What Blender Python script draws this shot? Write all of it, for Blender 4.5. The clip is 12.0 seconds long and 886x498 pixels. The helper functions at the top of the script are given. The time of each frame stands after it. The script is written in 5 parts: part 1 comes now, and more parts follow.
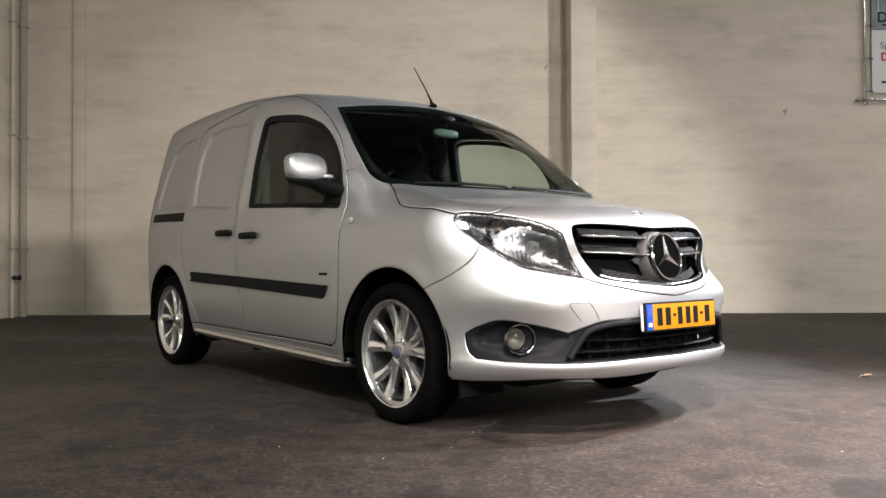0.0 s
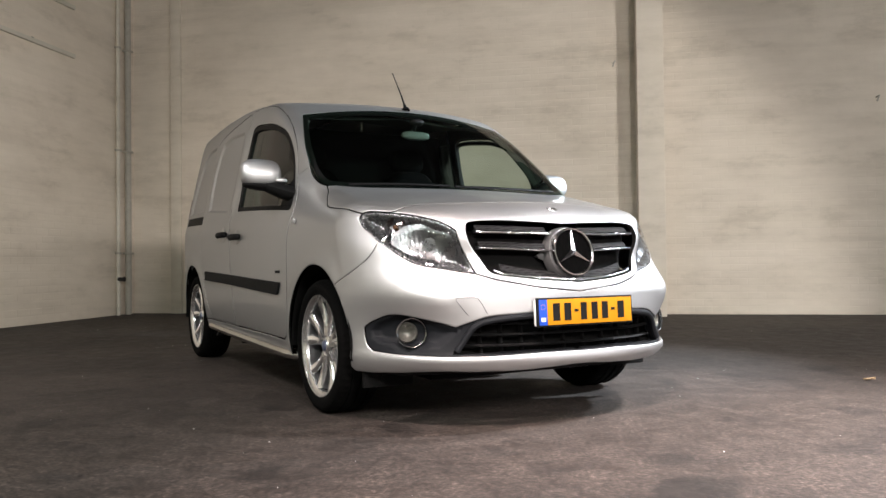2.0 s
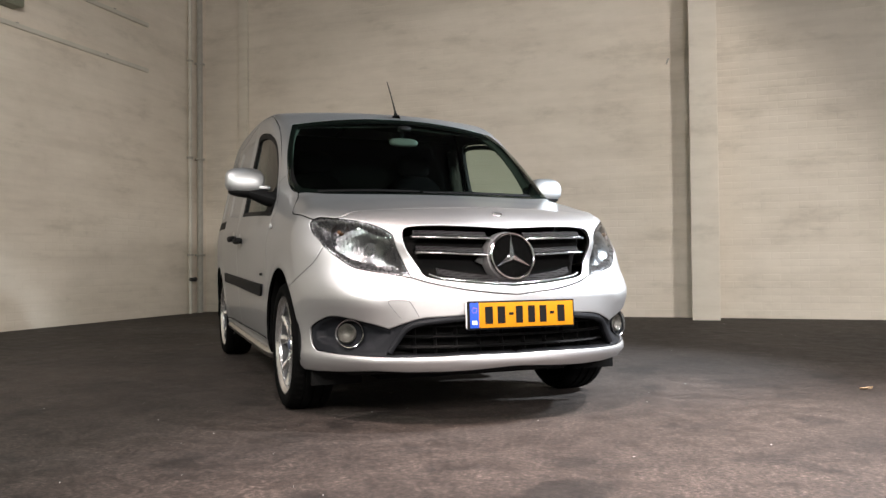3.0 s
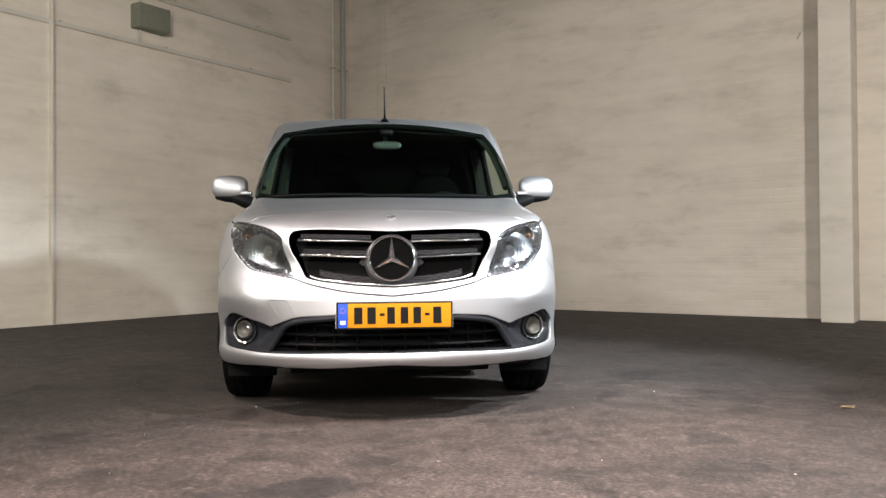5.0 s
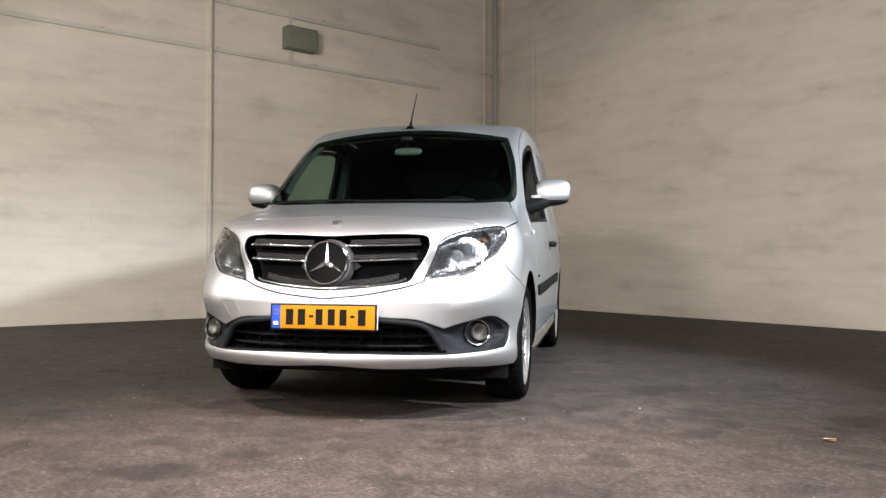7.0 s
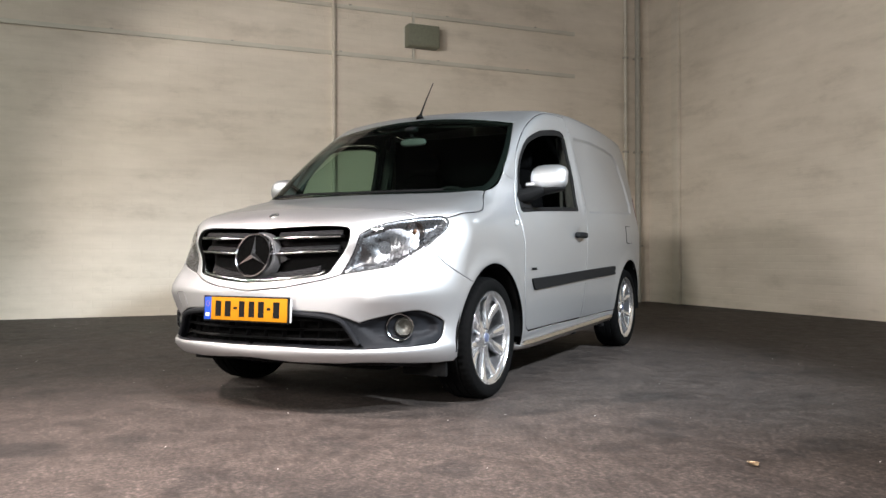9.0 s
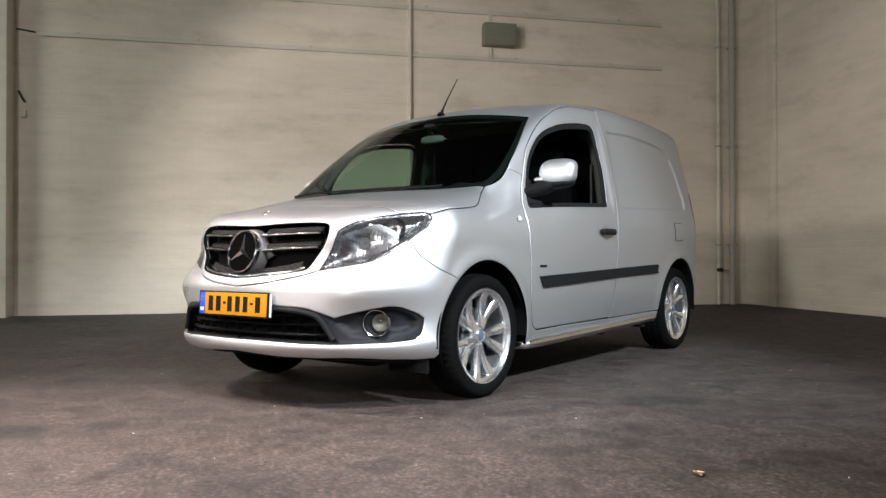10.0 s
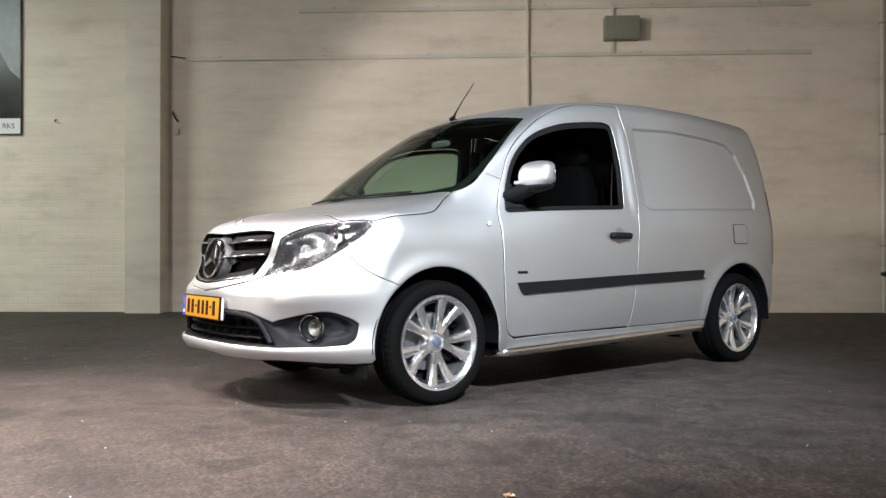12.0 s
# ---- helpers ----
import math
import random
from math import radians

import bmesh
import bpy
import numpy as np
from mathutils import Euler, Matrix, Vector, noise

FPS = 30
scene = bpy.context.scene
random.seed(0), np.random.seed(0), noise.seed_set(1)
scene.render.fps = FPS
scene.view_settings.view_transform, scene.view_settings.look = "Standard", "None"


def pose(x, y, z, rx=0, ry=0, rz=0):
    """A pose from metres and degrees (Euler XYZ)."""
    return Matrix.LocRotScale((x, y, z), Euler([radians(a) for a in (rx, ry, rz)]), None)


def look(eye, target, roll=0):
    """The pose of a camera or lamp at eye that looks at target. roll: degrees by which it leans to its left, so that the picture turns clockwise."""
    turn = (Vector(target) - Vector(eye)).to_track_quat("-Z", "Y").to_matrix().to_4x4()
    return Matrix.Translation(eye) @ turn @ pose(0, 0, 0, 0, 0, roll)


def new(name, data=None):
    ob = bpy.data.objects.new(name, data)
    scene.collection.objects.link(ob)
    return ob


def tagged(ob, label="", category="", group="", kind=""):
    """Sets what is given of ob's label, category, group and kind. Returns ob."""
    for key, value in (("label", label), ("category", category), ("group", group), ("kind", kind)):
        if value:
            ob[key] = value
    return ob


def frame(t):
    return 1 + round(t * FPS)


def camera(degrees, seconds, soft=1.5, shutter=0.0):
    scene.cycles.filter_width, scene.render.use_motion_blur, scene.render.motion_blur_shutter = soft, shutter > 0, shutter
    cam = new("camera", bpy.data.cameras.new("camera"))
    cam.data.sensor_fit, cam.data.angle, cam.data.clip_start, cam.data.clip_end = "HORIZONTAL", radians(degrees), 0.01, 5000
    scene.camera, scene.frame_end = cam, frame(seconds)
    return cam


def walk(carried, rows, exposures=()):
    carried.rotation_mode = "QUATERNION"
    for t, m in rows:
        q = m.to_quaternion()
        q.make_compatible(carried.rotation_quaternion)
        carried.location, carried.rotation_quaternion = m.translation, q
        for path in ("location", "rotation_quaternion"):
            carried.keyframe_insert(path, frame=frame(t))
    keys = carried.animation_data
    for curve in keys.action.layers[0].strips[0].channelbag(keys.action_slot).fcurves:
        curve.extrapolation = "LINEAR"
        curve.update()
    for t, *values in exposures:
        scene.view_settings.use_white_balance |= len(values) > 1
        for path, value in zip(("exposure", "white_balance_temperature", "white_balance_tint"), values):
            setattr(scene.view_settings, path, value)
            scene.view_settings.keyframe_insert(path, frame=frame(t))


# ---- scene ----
cam = camera(58.7, 12.0)
PATH = [
    (0, (2.897, -2.952, 0.739), (1.356, -1.677, 0.767), -0.2),
    (0.5, (3.018, -2.811, 0.717), (1.462, -1.555, 0.747), -0.3),
    (1, (3.166, -2.629, 0.7), (1.552, -1.448, 0.732), -0.5),
    (1.5, (3.373, -2.431, 0.704), (1.681, -1.365, 0.742), -0.4),
    (2, (3.589, -2.179, 0.708), (1.844, -1.203, 0.744), -0.6),
    (2.5, (3.787, -1.89, 0.709), (1.984, -1.026, 0.745), -0.5),
    (3, (3.999, -1.582, 0.716), (2.141, -0.842, 0.756), -0.5),
    (3.5, (4.178, -1.224, 0.72), (2.279, -0.598, 0.757), -0.5),
    (3.7, (4.239, -1.058, 0.738), (2.323, -0.488, 0.769), -0.4),
    (5.3, (4.478, 0.097, 0.756), (2.48, 0.185, 0.783), -0.2),
    (5.5, (4.488, 0.219, 0.755), (2.488, 0.245, 0.786), 0.0),
    (6, (4.487, 0.572, 0.763), (2.491, 0.447, 0.789), -0.0),
    (6.5, (4.461, 0.943, 0.764), (2.478, 0.684, 0.791), -0.0),
    (8.3, (4.06, 2.15, 0.762), (2.221, 1.364, 0.783), 0.2),
    (8.5, (3.98, 2.276, 0.764), (2.161, 1.443, 0.783), 0.0),
    (9, (3.772, 2.559, 0.748), (2.003, 1.627, 0.765), -0.1),
    (9.5, (3.58, 2.855, 0.733), (1.886, 1.792, 0.753), -0.2),
    (10, (3.369, 3.117, 0.722), (1.77, 1.916, 0.743), -0.1),
    (10.5, (3.125, 3.357, 0.736), (1.631, 2.028, 0.757), -0.2),
    (11, (2.894, 3.59, 0.748), (1.49, 2.165, 0.767), -0.1),
    (11.5, (2.682, 3.815, 0.733), (1.36, 2.315, 0.754), -0.1),
    (12, (2.443, 4.05, 0.752), (1.222, 2.466, 0.774), -0.1),
]
walk(cam, [(t, look(eye, target, roll)) for t, eye, target, roll in PATH], [(0, .18), (2, .13), (3.5, .08), (6.5, 0), (9.5, .03), (9.95, -.17), (10.5, -.15), (11.5, -.05), (12, -.03)])


# ---- light ----
world = bpy.data.worlds.new("hall_air")
scene.world = world
world.use_nodes = True
world.node_tree.nodes["Background"].inputs[0].default_value = (.9, .95, 1.0, 1)
world.node_tree.nodes["Background"].inputs[1].default_value = .012

ROOM = pose(0, 0, 0, 0, 0, 50)


def floodlight(eye, target, watts, colour, beam, blend, size=.20):
    """A small floodlight with a round beam."""
    data = bpy.data.lights.new("floodlight", "SPOT")
    data.energy, data.color, data.spot_size, data.spot_blend, data.shadow_soft_size = watts, colour, radians(beam), blend, size
    ob = new("floodlight", data)
    ob.matrix_world = ROOM @ look(eye, target)
    return ob


def tube_fill(x, y, z, long, wide, watts, colour):
    data = bpy.data.lights.new("tube_fill", "AREA")
    data.shape, data.size, data.size_y, data.energy, data.color = "RECTANGLE", long, wide, watts, colour
    ob = new("tube_fill", data)
    ob.matrix_world = ROOM @ look((x, y, z), (x, y, 0))
    return ob


P_EYE, Q_EYE = (3.7, -.35, 4.4), (.25, -4.15, 4.4)
floodlight(P_EYE, (2.0, -.95, .0), 3050, (.98, .94, .95), 60, 1.0)
floodlight(Q_EYE, (1.5, -1.85, .0), 2950, (1.0, .80, .75), 58, 1.0)
floodlight((5.1, 2.4, 3.6), (-.05, 1.30, .70), 4600, (.81, .91, 1.0), 45, 1.0)
# added fill for the van's right flank, no lamp seen there
floodlight((-2.6, -3.5, 4.2), (-1.56, .0, .4), 480, (1.0, .92, .90), 70, 1.0)
# two pairs further back, one wide and one narrow beam each; the rims of the beams show on the walls
R_EYE, S_EYE = (7.0, -5.6, 3.2), (3.0, -6.3, 3.1)
floodlight(R_EYE, (2.69, -4.19, 1.10), 1010, (1.0, .94, .90), 114, .10, .40)
floodlight(R_EYE, (-.5, 6.68, .25), 1380, (1.0, .93, .88), 37.5, .35, .30)
floodlight(S_EYE, (2.91, -1.65, 1.27), 1080, (1.0, .93, .88), 128, .10, .40)
floodlight(S_EYE, (-6.18, 1.1, 1.4), 1120, (1.0, .94, .89), 33, .45, .30)
# unseen ceiling tubes, added as fill for the floor and walls
tube_fill(2.6, -4.4, 5.25, 3.0, .3, 22, (1.0, .88, .83))
tube_fill(-1.5, -8.0, 5.25, 3.0, .3, 440, (.90, 1.0, .91))
tube_fill(6.8, 3.0, 5.25, 3.0, .3, 80, (1.0, .94, .90))

# cool fill light added behind the camera, in an unseen opening of the east wall
fill_area = bpy.data.lights.new("cool_fill", "AREA")
fill_area.shape, fill_area.size, fill_area.size_y, fill_area.energy, fill_area.color = "RECTANGLE", 8.4, 2.8, 80, (.86, .93, 1.0)
fill_ob = new("cool_fill", fill_area)
fill_ob.matrix_world = ROOM @ look((10.9, .9, 1.5), (0, .9, 1.5))

# ---- materials ----
def mat(name, base, rough=.5, metal=0.0, coat=0.0, trans=0.0, emit=None, ior=1.45):
    m = bpy.data.materials.new(name)
    m.use_nodes = True
    b = m.node_tree.nodes["Principled BSDF"]
    b.inputs["Base Color"].default_value = (*base, 1)
    b.inputs["Roughness"].default_value = rough
    b.inputs["Metallic"].default_value = metal
    b.inputs["Coat Weight"].default_value = coat
    b.inputs["Coat Roughness"].default_value = .04
    b.inputs["Transmission Weight"].default_value = trans
    b.inputs["IOR"].default_value = ior
    return m


def nodes_of(m):
    return m.node_tree.nodes, m.node_tree.links, m.node_tree.nodes["Principled BSDF"]


def noise_tex(m, scale, detail=4, rough=.6, stretch=(1, 1, 1), whole=False):
    """Noise on the object's own coordinates, or (whole) on those of the place, so that it runs on from piece to piece."""
    n, l, b = nodes_of(m)
    co, mp, tx = n.new("ShaderNodeNewGeometry" if whole else "ShaderNodeTexCoord"), n.new("ShaderNodeMapping"), n.new("ShaderNodeTexNoise")
    mp.inputs["Scale"].default_value = stretch
    tx.inputs["Scale"].default_value, tx.inputs["Detail"].default_value, tx.inputs["Roughness"].default_value = scale, detail, rough
    l.new(co.outputs["Position" if whole else "Object"], mp.inputs[0])
    l.new(mp.outputs[0], tx.inputs["Vector"])
    return tx


def ramp(m, source, stops):
    n, l, b = nodes_of(m)
    r = n.new("ShaderNodeValToRGB")
    l.new(source, r.inputs[0])
    els = r.color_ramp.elements
    while len(els) < len(stops):
        els.new(.5)
    for e, (p, c) in zip(els, stops):
        e.position, e.color = p, (*c, 1) if len(c) == 3 else c
    return r


def mix(m, a, b_, fac, mode="MULTIPLY"):
    n, l, b = nodes_of(m)
    x = n.new("ShaderNodeMix")
    x.data_type, x.blend_type = "RGBA", mode
    if isinstance(fac, float):
        x.inputs["Factor"].default_value = fac
    else:
        l.new(fac, x.inputs["Factor"])
    for sock, v in ((x.inputs["A"], a), (x.inputs["B"], b_)):
        if isinstance(v, tuple):
            sock.default_value = (*v, 1)
        else:
            l.new(v, sock)
    return x.outputs["Result"]


def bump(m, height, strength, distance):
    n, l, b = nodes_of(m)
    k = n.new("ShaderNodeBump")
    k.inputs["Strength"].default_value, k.inputs["Distance"].default_value = strength, distance
    l.new(height, k.inputs["Height"])
    l.new(k.outputs[0], b.inputs["Normal"])


def paint_silver():
    m = mat("silver_paint", (.50, .503, .51), .5, .92, .6)
    n, l, b = nodes_of(m)
    flake = noise_tex(m, 900, 2)
    r = ramp(m, flake.outputs["Fac"], [(.3, (.46, .463, .47)), (.7, (.54, .543, .55))])
    dust = noise_tex(m, 3.0, 5)
    d = ramp(m, dust.outputs["Fac"], [(.35, (.48, .48, .48)), (.75, (.53, .53, .53))])
    b.inputs["Specular Tint"].default_value = (.30, .30, .31, 1)
    l.new(r.outputs[0], b.inputs["Base Color"])
    l.new(d.outputs[0], b.inputs["Roughness"])
    return m


def wall_paint(name, a, c):
    m = mat(name, a, .75)
    n, l, b = nodes_of(m)
    big = noise_tex(m, .55, 5, .65, (1, 1, 1), True)
    rows = noise_tex(m, 2.4, 4, .6, (.30, .30, 2.7), True)
    grain = noise_tex(m, 60, 3, .6, (1, 1, 1), True)
    info = n.new("ShaderNodeObjectInfo")
    geo = n.new("ShaderNodeNewGeometry")
    r1 = ramp(m, big.outputs["Fac"], [(.3, a), (.72, c)])
    r2 = ramp(m, rows.outputs["Fac"], [(.30, (.90, .895, .885)), (.48, (.965, .963, .955)), (.64, (1, 1, 1))])
    patch = noise_tex(m, 1.6, 6, .7, (.6, .6, 1.7), True)
    r5 = ramp(m, patch.outputs["Fac"], [(.33, (.83, .825, .81)), (.45, (.95, .948, .94)), (.60, (1, 1, 1))])
    r3 = ramp(m, geo.outputs["Random Per Island"], [(0, (.98, .98, .976)), (1, (1, 1, 1))])
    r4 = ramp(m, info.outputs["Random"], [(0, (.98, .98, .976)), (1, (1, 1, 1))])
    q = mix(m, r1.outputs[0], r2.outputs[0], 1.0)
    q = mix(m, q, r5.outputs[0], 1.0)
    q = mix(m, q, r3.outputs[0], 1.0)
    q = mix(m, q, r4.outputs[0], 1.0)
    l.new(q, b.inputs["Base Color"])
    bump(m, grain.outputs["Fac"], .25, .004)
    return m


# oil stains on the floor: centre, half lengths, turn and darkness
STAINS = ((.95, -1.585, .17, .12, 50, .42), (.90, -1.22, .10, .075, 50, .62), (.36, -1.88, .22, .12, 20, .80), (2.02, -.62, .20, .13, 70, .78), (1.35, -.55, .13, .09, 30, .80))


def floor_mat():
    m = mat("asphalt_floor", (.05, .045, .043), .8)
    n, l, b = nodes_of(m)
    fine = noise_tex(m, 190, 3, .7)
    grit_ = noise_tex(m, 55, 5, .75)
    mid = noise_tex(m, 7, 7, .72)
    big = noise_tex(m, .9, 5, .62)
    spots = noise_tex(m, 2.6, 3, .5)
    r1 = ramp(m, grit_.outputs["Fac"], [(.36, (.0150, .0116, .0098)), (.49, (.0400, .0314, .0272)), (.59, (.078, .0620, .0545)), (.71, (.19, .157, .140))])
    r0 = ramp(m, fine.outputs["Fac"], [(.34, (.68, .68, .68)), (.66, (1.18, 1.17, 1.16))])
    r2 = ramp(m, mid.outputs["Fac"], [(.36, (.76, .75, .75)), (.64, (1.12, 1.11, 1.10))])
    r3 = ramp(m, big.outputs["Fac"], [(.36, (.66, .65, .65)), (.60, (1.14, 1.13, 1.12))])
    r4 = ramp(m, spots.outputs["Fac"], [(.35, (.60, .60, .61)), (.43, (1, 1, 1))])
    mott = noise_tex(m, 17, 5, .65)
    r5 = ramp(m, mott.outputs["Fac"], [(.36, (.70, .69, .69)), (.62, (1.16, 1.15, 1.14))])
    q = r1.outputs[0]
    for r in (r0, r2, r3, r4, r5):
        q = mix(m, q, r.outputs[0], 1.0)
    co = n.new("ShaderNodeTexCoord")
    for x, y, rx, ry, turn, dark in STAINS:
        near, size, far = n.new("ShaderNodeMapping"), n.new("ShaderNodeVectorMath"), n.new("ShaderNodeMath")
        near.vector_type = "TEXTURE"
        near.inputs["Location"].default_value, near.inputs["Rotation"].default_value, near.inputs["Scale"].default_value = (x, y, 0), (0, 0, radians(turn)), (rx, ry, 1)
        size.operation, far.operation = "LENGTH", "MULTIPLY_ADD"
        l.new(co.outputs["Object"], near.inputs[0])
        l.new(near.outputs[0], size.inputs[0])
        l.new(mid.outputs["Fac"], far.inputs[0])
        far.inputs[1].default_value = .9
        l.new(size.outputs["Value"], far.inputs[2])
        half = n.new("ShaderNodeMath")
        half.operation, half.inputs[1].default_value = "MULTIPLY", .5
        l.new(far.outputs[0], half.inputs[0])
        q = mix(m, q, ramp(m, half.outputs[0], [(.66, (dark, dark, dark)), (.78, (1, 1, 1))]).outputs[0], 1.0)
    l.new(q, b.inputs["Base Color"])
    rr = ramp(m, mid.outputs["Fac"], [(.35, (.60, .60, .60)), (.6, (.82, .82, .82))])
    l.new(rr.outputs[0], b.inputs["Roughness"])
    bump(m, grit_.outputs["Fac"], .16, .006)
    return m


def worn(name, base, rough, metal=0.0, scale=40, spread=.12, relief=.15, coat=0.0, gloss=.5):
    """A plain surface with a little grain and unevenness."""
    m = mat(name, base, rough, metal, coat)
    n, l, b = nodes_of(m)
    b.inputs["Specular IOR Level"].default_value = gloss
    t = noise_tex(m, scale, 4)
    lo, hi = tuple(c * (1 - spread) for c in base), tuple(min(1, c * (1 + spread)) for c in base)
    l.new(ramp(m, t.outputs["Fac"], [(.3, lo), (.7, hi)]).outputs[0], b.inputs["Base Color"])
    l.new(ramp(m, t.outputs["Fac"], [(.3, (rough * .85,) * 3), (.7, (min(1, rough * 1.15),) * 3)]).outputs[0], b.inputs["Roughness"])
    bump(m, t.outputs["Fac"], relief, .001)
    return m


def glass_mat(name, tint, rough=0.0):
    """Thin pane: clear with a real gloss."""
    m = bpy.data.materials.new(name)
    m.use_nodes = True
    n, l = m.node_tree.nodes, m.node_tree.links
    n.remove(n["Principled BSDF"])
    tr, gl, fr, mx = n.new("ShaderNodeBsdfTransparent"), n.new("ShaderNodeBsdfGlossy"), n.new("ShaderNodeLayerWeight"), n.new("ShaderNodeMixShader")
    tr.inputs[0].default_value = (*tint, 1)
    gl.inputs["Roughness"].default_value = rough
    pw, ad = n.new("ShaderNodeMath"), n.new("ShaderNodeMath")
    pw.operation, ad.operation = "POWER", "MULTIPLY_ADD"
    pw.inputs[1].default_value, ad.inputs[1].default_value, ad.inputs[2].default_value = 4.5, .80, .04
    l.new(fr.outputs["Facing"], pw.inputs[0])
    l.new(pw.outputs[0], ad.inputs[0])
    l.new(ad.outputs[0], mx.inputs[0])
    l.new(tr.outputs[0], mx.inputs[1])
    l.new(gl.outputs[0], mx.inputs[2])
    l.new(mx.outputs[0], n["Material Output"].inputs[0])
    return m


SILVER = paint_silver()
CHROME = worn("chrome", (.44, .44, .45), .17, 1.0, 60, .04, .01)
STEEL = worn("brushed_steel", (.66, .65, .63), .20, 1.0, 12, .06, .01)
ALLOY = worn("polished_alloy", (.86, .86, .87), .19, .95, 40, .04, .03)
DARK_ALLOY = worn("dull_alloy", (.14, .14, .145), .42, .6, 30, .15, .08)
BLACK = worn("black_plastic", (.006, .006, .0063), .62, 0, 120, .2, .2, 0, .15)
GLOSS_BLACK = worn("gloss_black", (.002, .002, .002), .30, 0, 40, .1, .01, 0, .02)
GREY = worn("grey_plastic", (.0095, .0105, .0128), .55, 0, 300, .15, .3, 0, .16)
TRIM = worn("strip_plastic", (.006, .0063, .0068), .62, 0, 250, .15, .3, 0, .15)
RUBBER = worn("tyre_rubber", (.0035, .0035, .0035), .9, 0, 90, .25, .3, 0, .05)
# near-black that puts the shade of seams and depths into the colour
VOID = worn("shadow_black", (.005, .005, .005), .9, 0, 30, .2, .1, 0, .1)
# nearly black: the cab's shade is put into these two colours
CLOTH = worn("shaded_cloth", (.0012, .0012, .0013), .9, 0, 200, .2, .4, 0, .02)
DASH = worn("shaded_dash_plastic", (.0025, .0026, .0028), .75, 0, 160, .2, .3, 0, .06)
LINER = worn("headliner", (.06, .063, .06), .9, 0, 120, .1, .3, 0, .2)
SCREEN = glass_mat("tinted_screen", (.60, .74, .66))
SIDE_GLASS = glass_mat("side_window", (.52, .66, .58))
CLEAR = glass_mat("lamp_lens", (.95, .955, .96))
LAMP_BOWL = worn("lamp_bowl", (.20, .204, .212), .30, 1.0, 70, .05, .02)
EMBLEM_CHROME = worn("emblem_chrome", (.82, .82, .83), .12, 1.0, 60, .04, .02)
FOG_GLASS = worn("fog_lamp_glass", (.11, .108, .095), .36, .4, 160, .25, .5)
LAMP_HOUSE = worn("lamp_housing", (.17, .172, .178), .28, .85, 60, .12, .05)
MOUNT = worn("emblem_mount_grey", (.085, .085, .087), .42, .3, 60, .10, .06)
YELLOW = worn("plate_yellow", (.41, .172, .004), .6, 0, 60, .04, .03, 0, .15)
BLUE = worn("plate_blue", (.012, .06, .40), .5, 0, 60, .05, .03, 0, .3)
BAR = worn("plate_black", (.008, .0075, .007), .8, 0, 60, .1, .03, 0, .1)
WHITE = worn("white_plastic", (.78, .78, .77), .4, 0, 50, .05, .05)
AMBER = worn("amber_glass", (.10, .05, .025), .25, 0, 50, .05, .05)
RED = worn("tail_lamp_red", (.10, .010, .010), .3, 0, 50, .1, .05, 0)
BRICK = wall_paint("painted_brick", (.74, .665, .572), (.83, .755, .652))
JOINT = wall_paint("painted_joint", (.73, .655, .562), (.82, .745, .642))
HALL = wall_paint("hall_paint", (.21, .205, .19), (.27, .26, .24))
ROOF_DARK = worn("roof_sheet", (.035, .035, .036), .8, 0, 3, .2, .1)
PLASTER = wall_paint("painted_concrete", (.71, .65, .56), (.78, .715, .62))
FLOOR = floor_mat()


# ---- building blocks ----
def link_mesh(name, verts, faces, material, parent=None, label="", normals=None, smooth=True):
    me = bpy.data.meshes.new(name)
    me.from_pydata([tuple(map(float, v)) for v in verts], [], [tuple(map(int, f)) for f in faces])
    me.materials.append(material)
    me.polygons.foreach_set("use_smooth", [smooth] * len(me.polygons))
    me.update()
    if normals is not None:
        me.normals_split_custom_set_from_vertices([tuple(map(float, q)) for q in normals])
    ob = new(name, me)
    ob.parent = parent
    if label:
        tagged(ob, label)
    return ob


def part(name, bm, material, parent, label="", smooth=True, sharp=35):
    """One mesh object under a thing or a part, out of a bmesh or (verts, faces)."""
    if isinstance(bm, tuple):
        ob = link_mesh(name, bm[0], bm[1], material, parent, label, None, smooth)
    else:
        me = bpy.data.meshes.new(name)
        bmesh.ops.recalc_face_normals(bm, faces=bm.faces)
        bm.to_mesh(me)
        bm.free()
        me.materials.append(material)
        me.polygons.foreach_set("use_smooth", [smooth] * len(me.polygons))
        ob = new(name, me)
        ob.parent = parent
        if label:
            tagged(ob, label)
    if smooth:
        ob.data.set_sharp_from_angle(angle=radians(sharp))
    return ob


def thing(name, label, category, group="", kind="", at=None):
    ob = tagged(new(name), label, category, group, kind)
    if at is not None:
        ob.matrix_world = at
    return ob


def rbox(cx, cy, cz, sx, sy, sz, bevel=.005, segments=2, turn=None):
    bm = bmesh.new()
    bmesh.ops.create_cube(bm, size=1)
    bmesh.ops.scale(bm, vec=(sx, sy, sz), verts=bm.verts)
    if bevel > 0:
        bmesh.ops.bevel(bm, geom=bm.edges[:], offset=min(bevel, .49 * min(sx, sy, sz)), segments=segments, profile=.6, affect="EDGES")
    if turn is not None:
        bmesh.ops.transform(bm, matrix=turn, verts=bm.verts)
    bmesh.ops.translate(bm, vec=(cx, cy, cz), verts=bm.verts)
    return bm


def add(bm, other):
    """Adds other's mesh to bm."""
    me = bpy.data.meshes.new("join")
    other.to_mesh(me)
    other.free()
    bm.from_mesh(me)
    bpy.data.meshes.remove(me)
    return bm


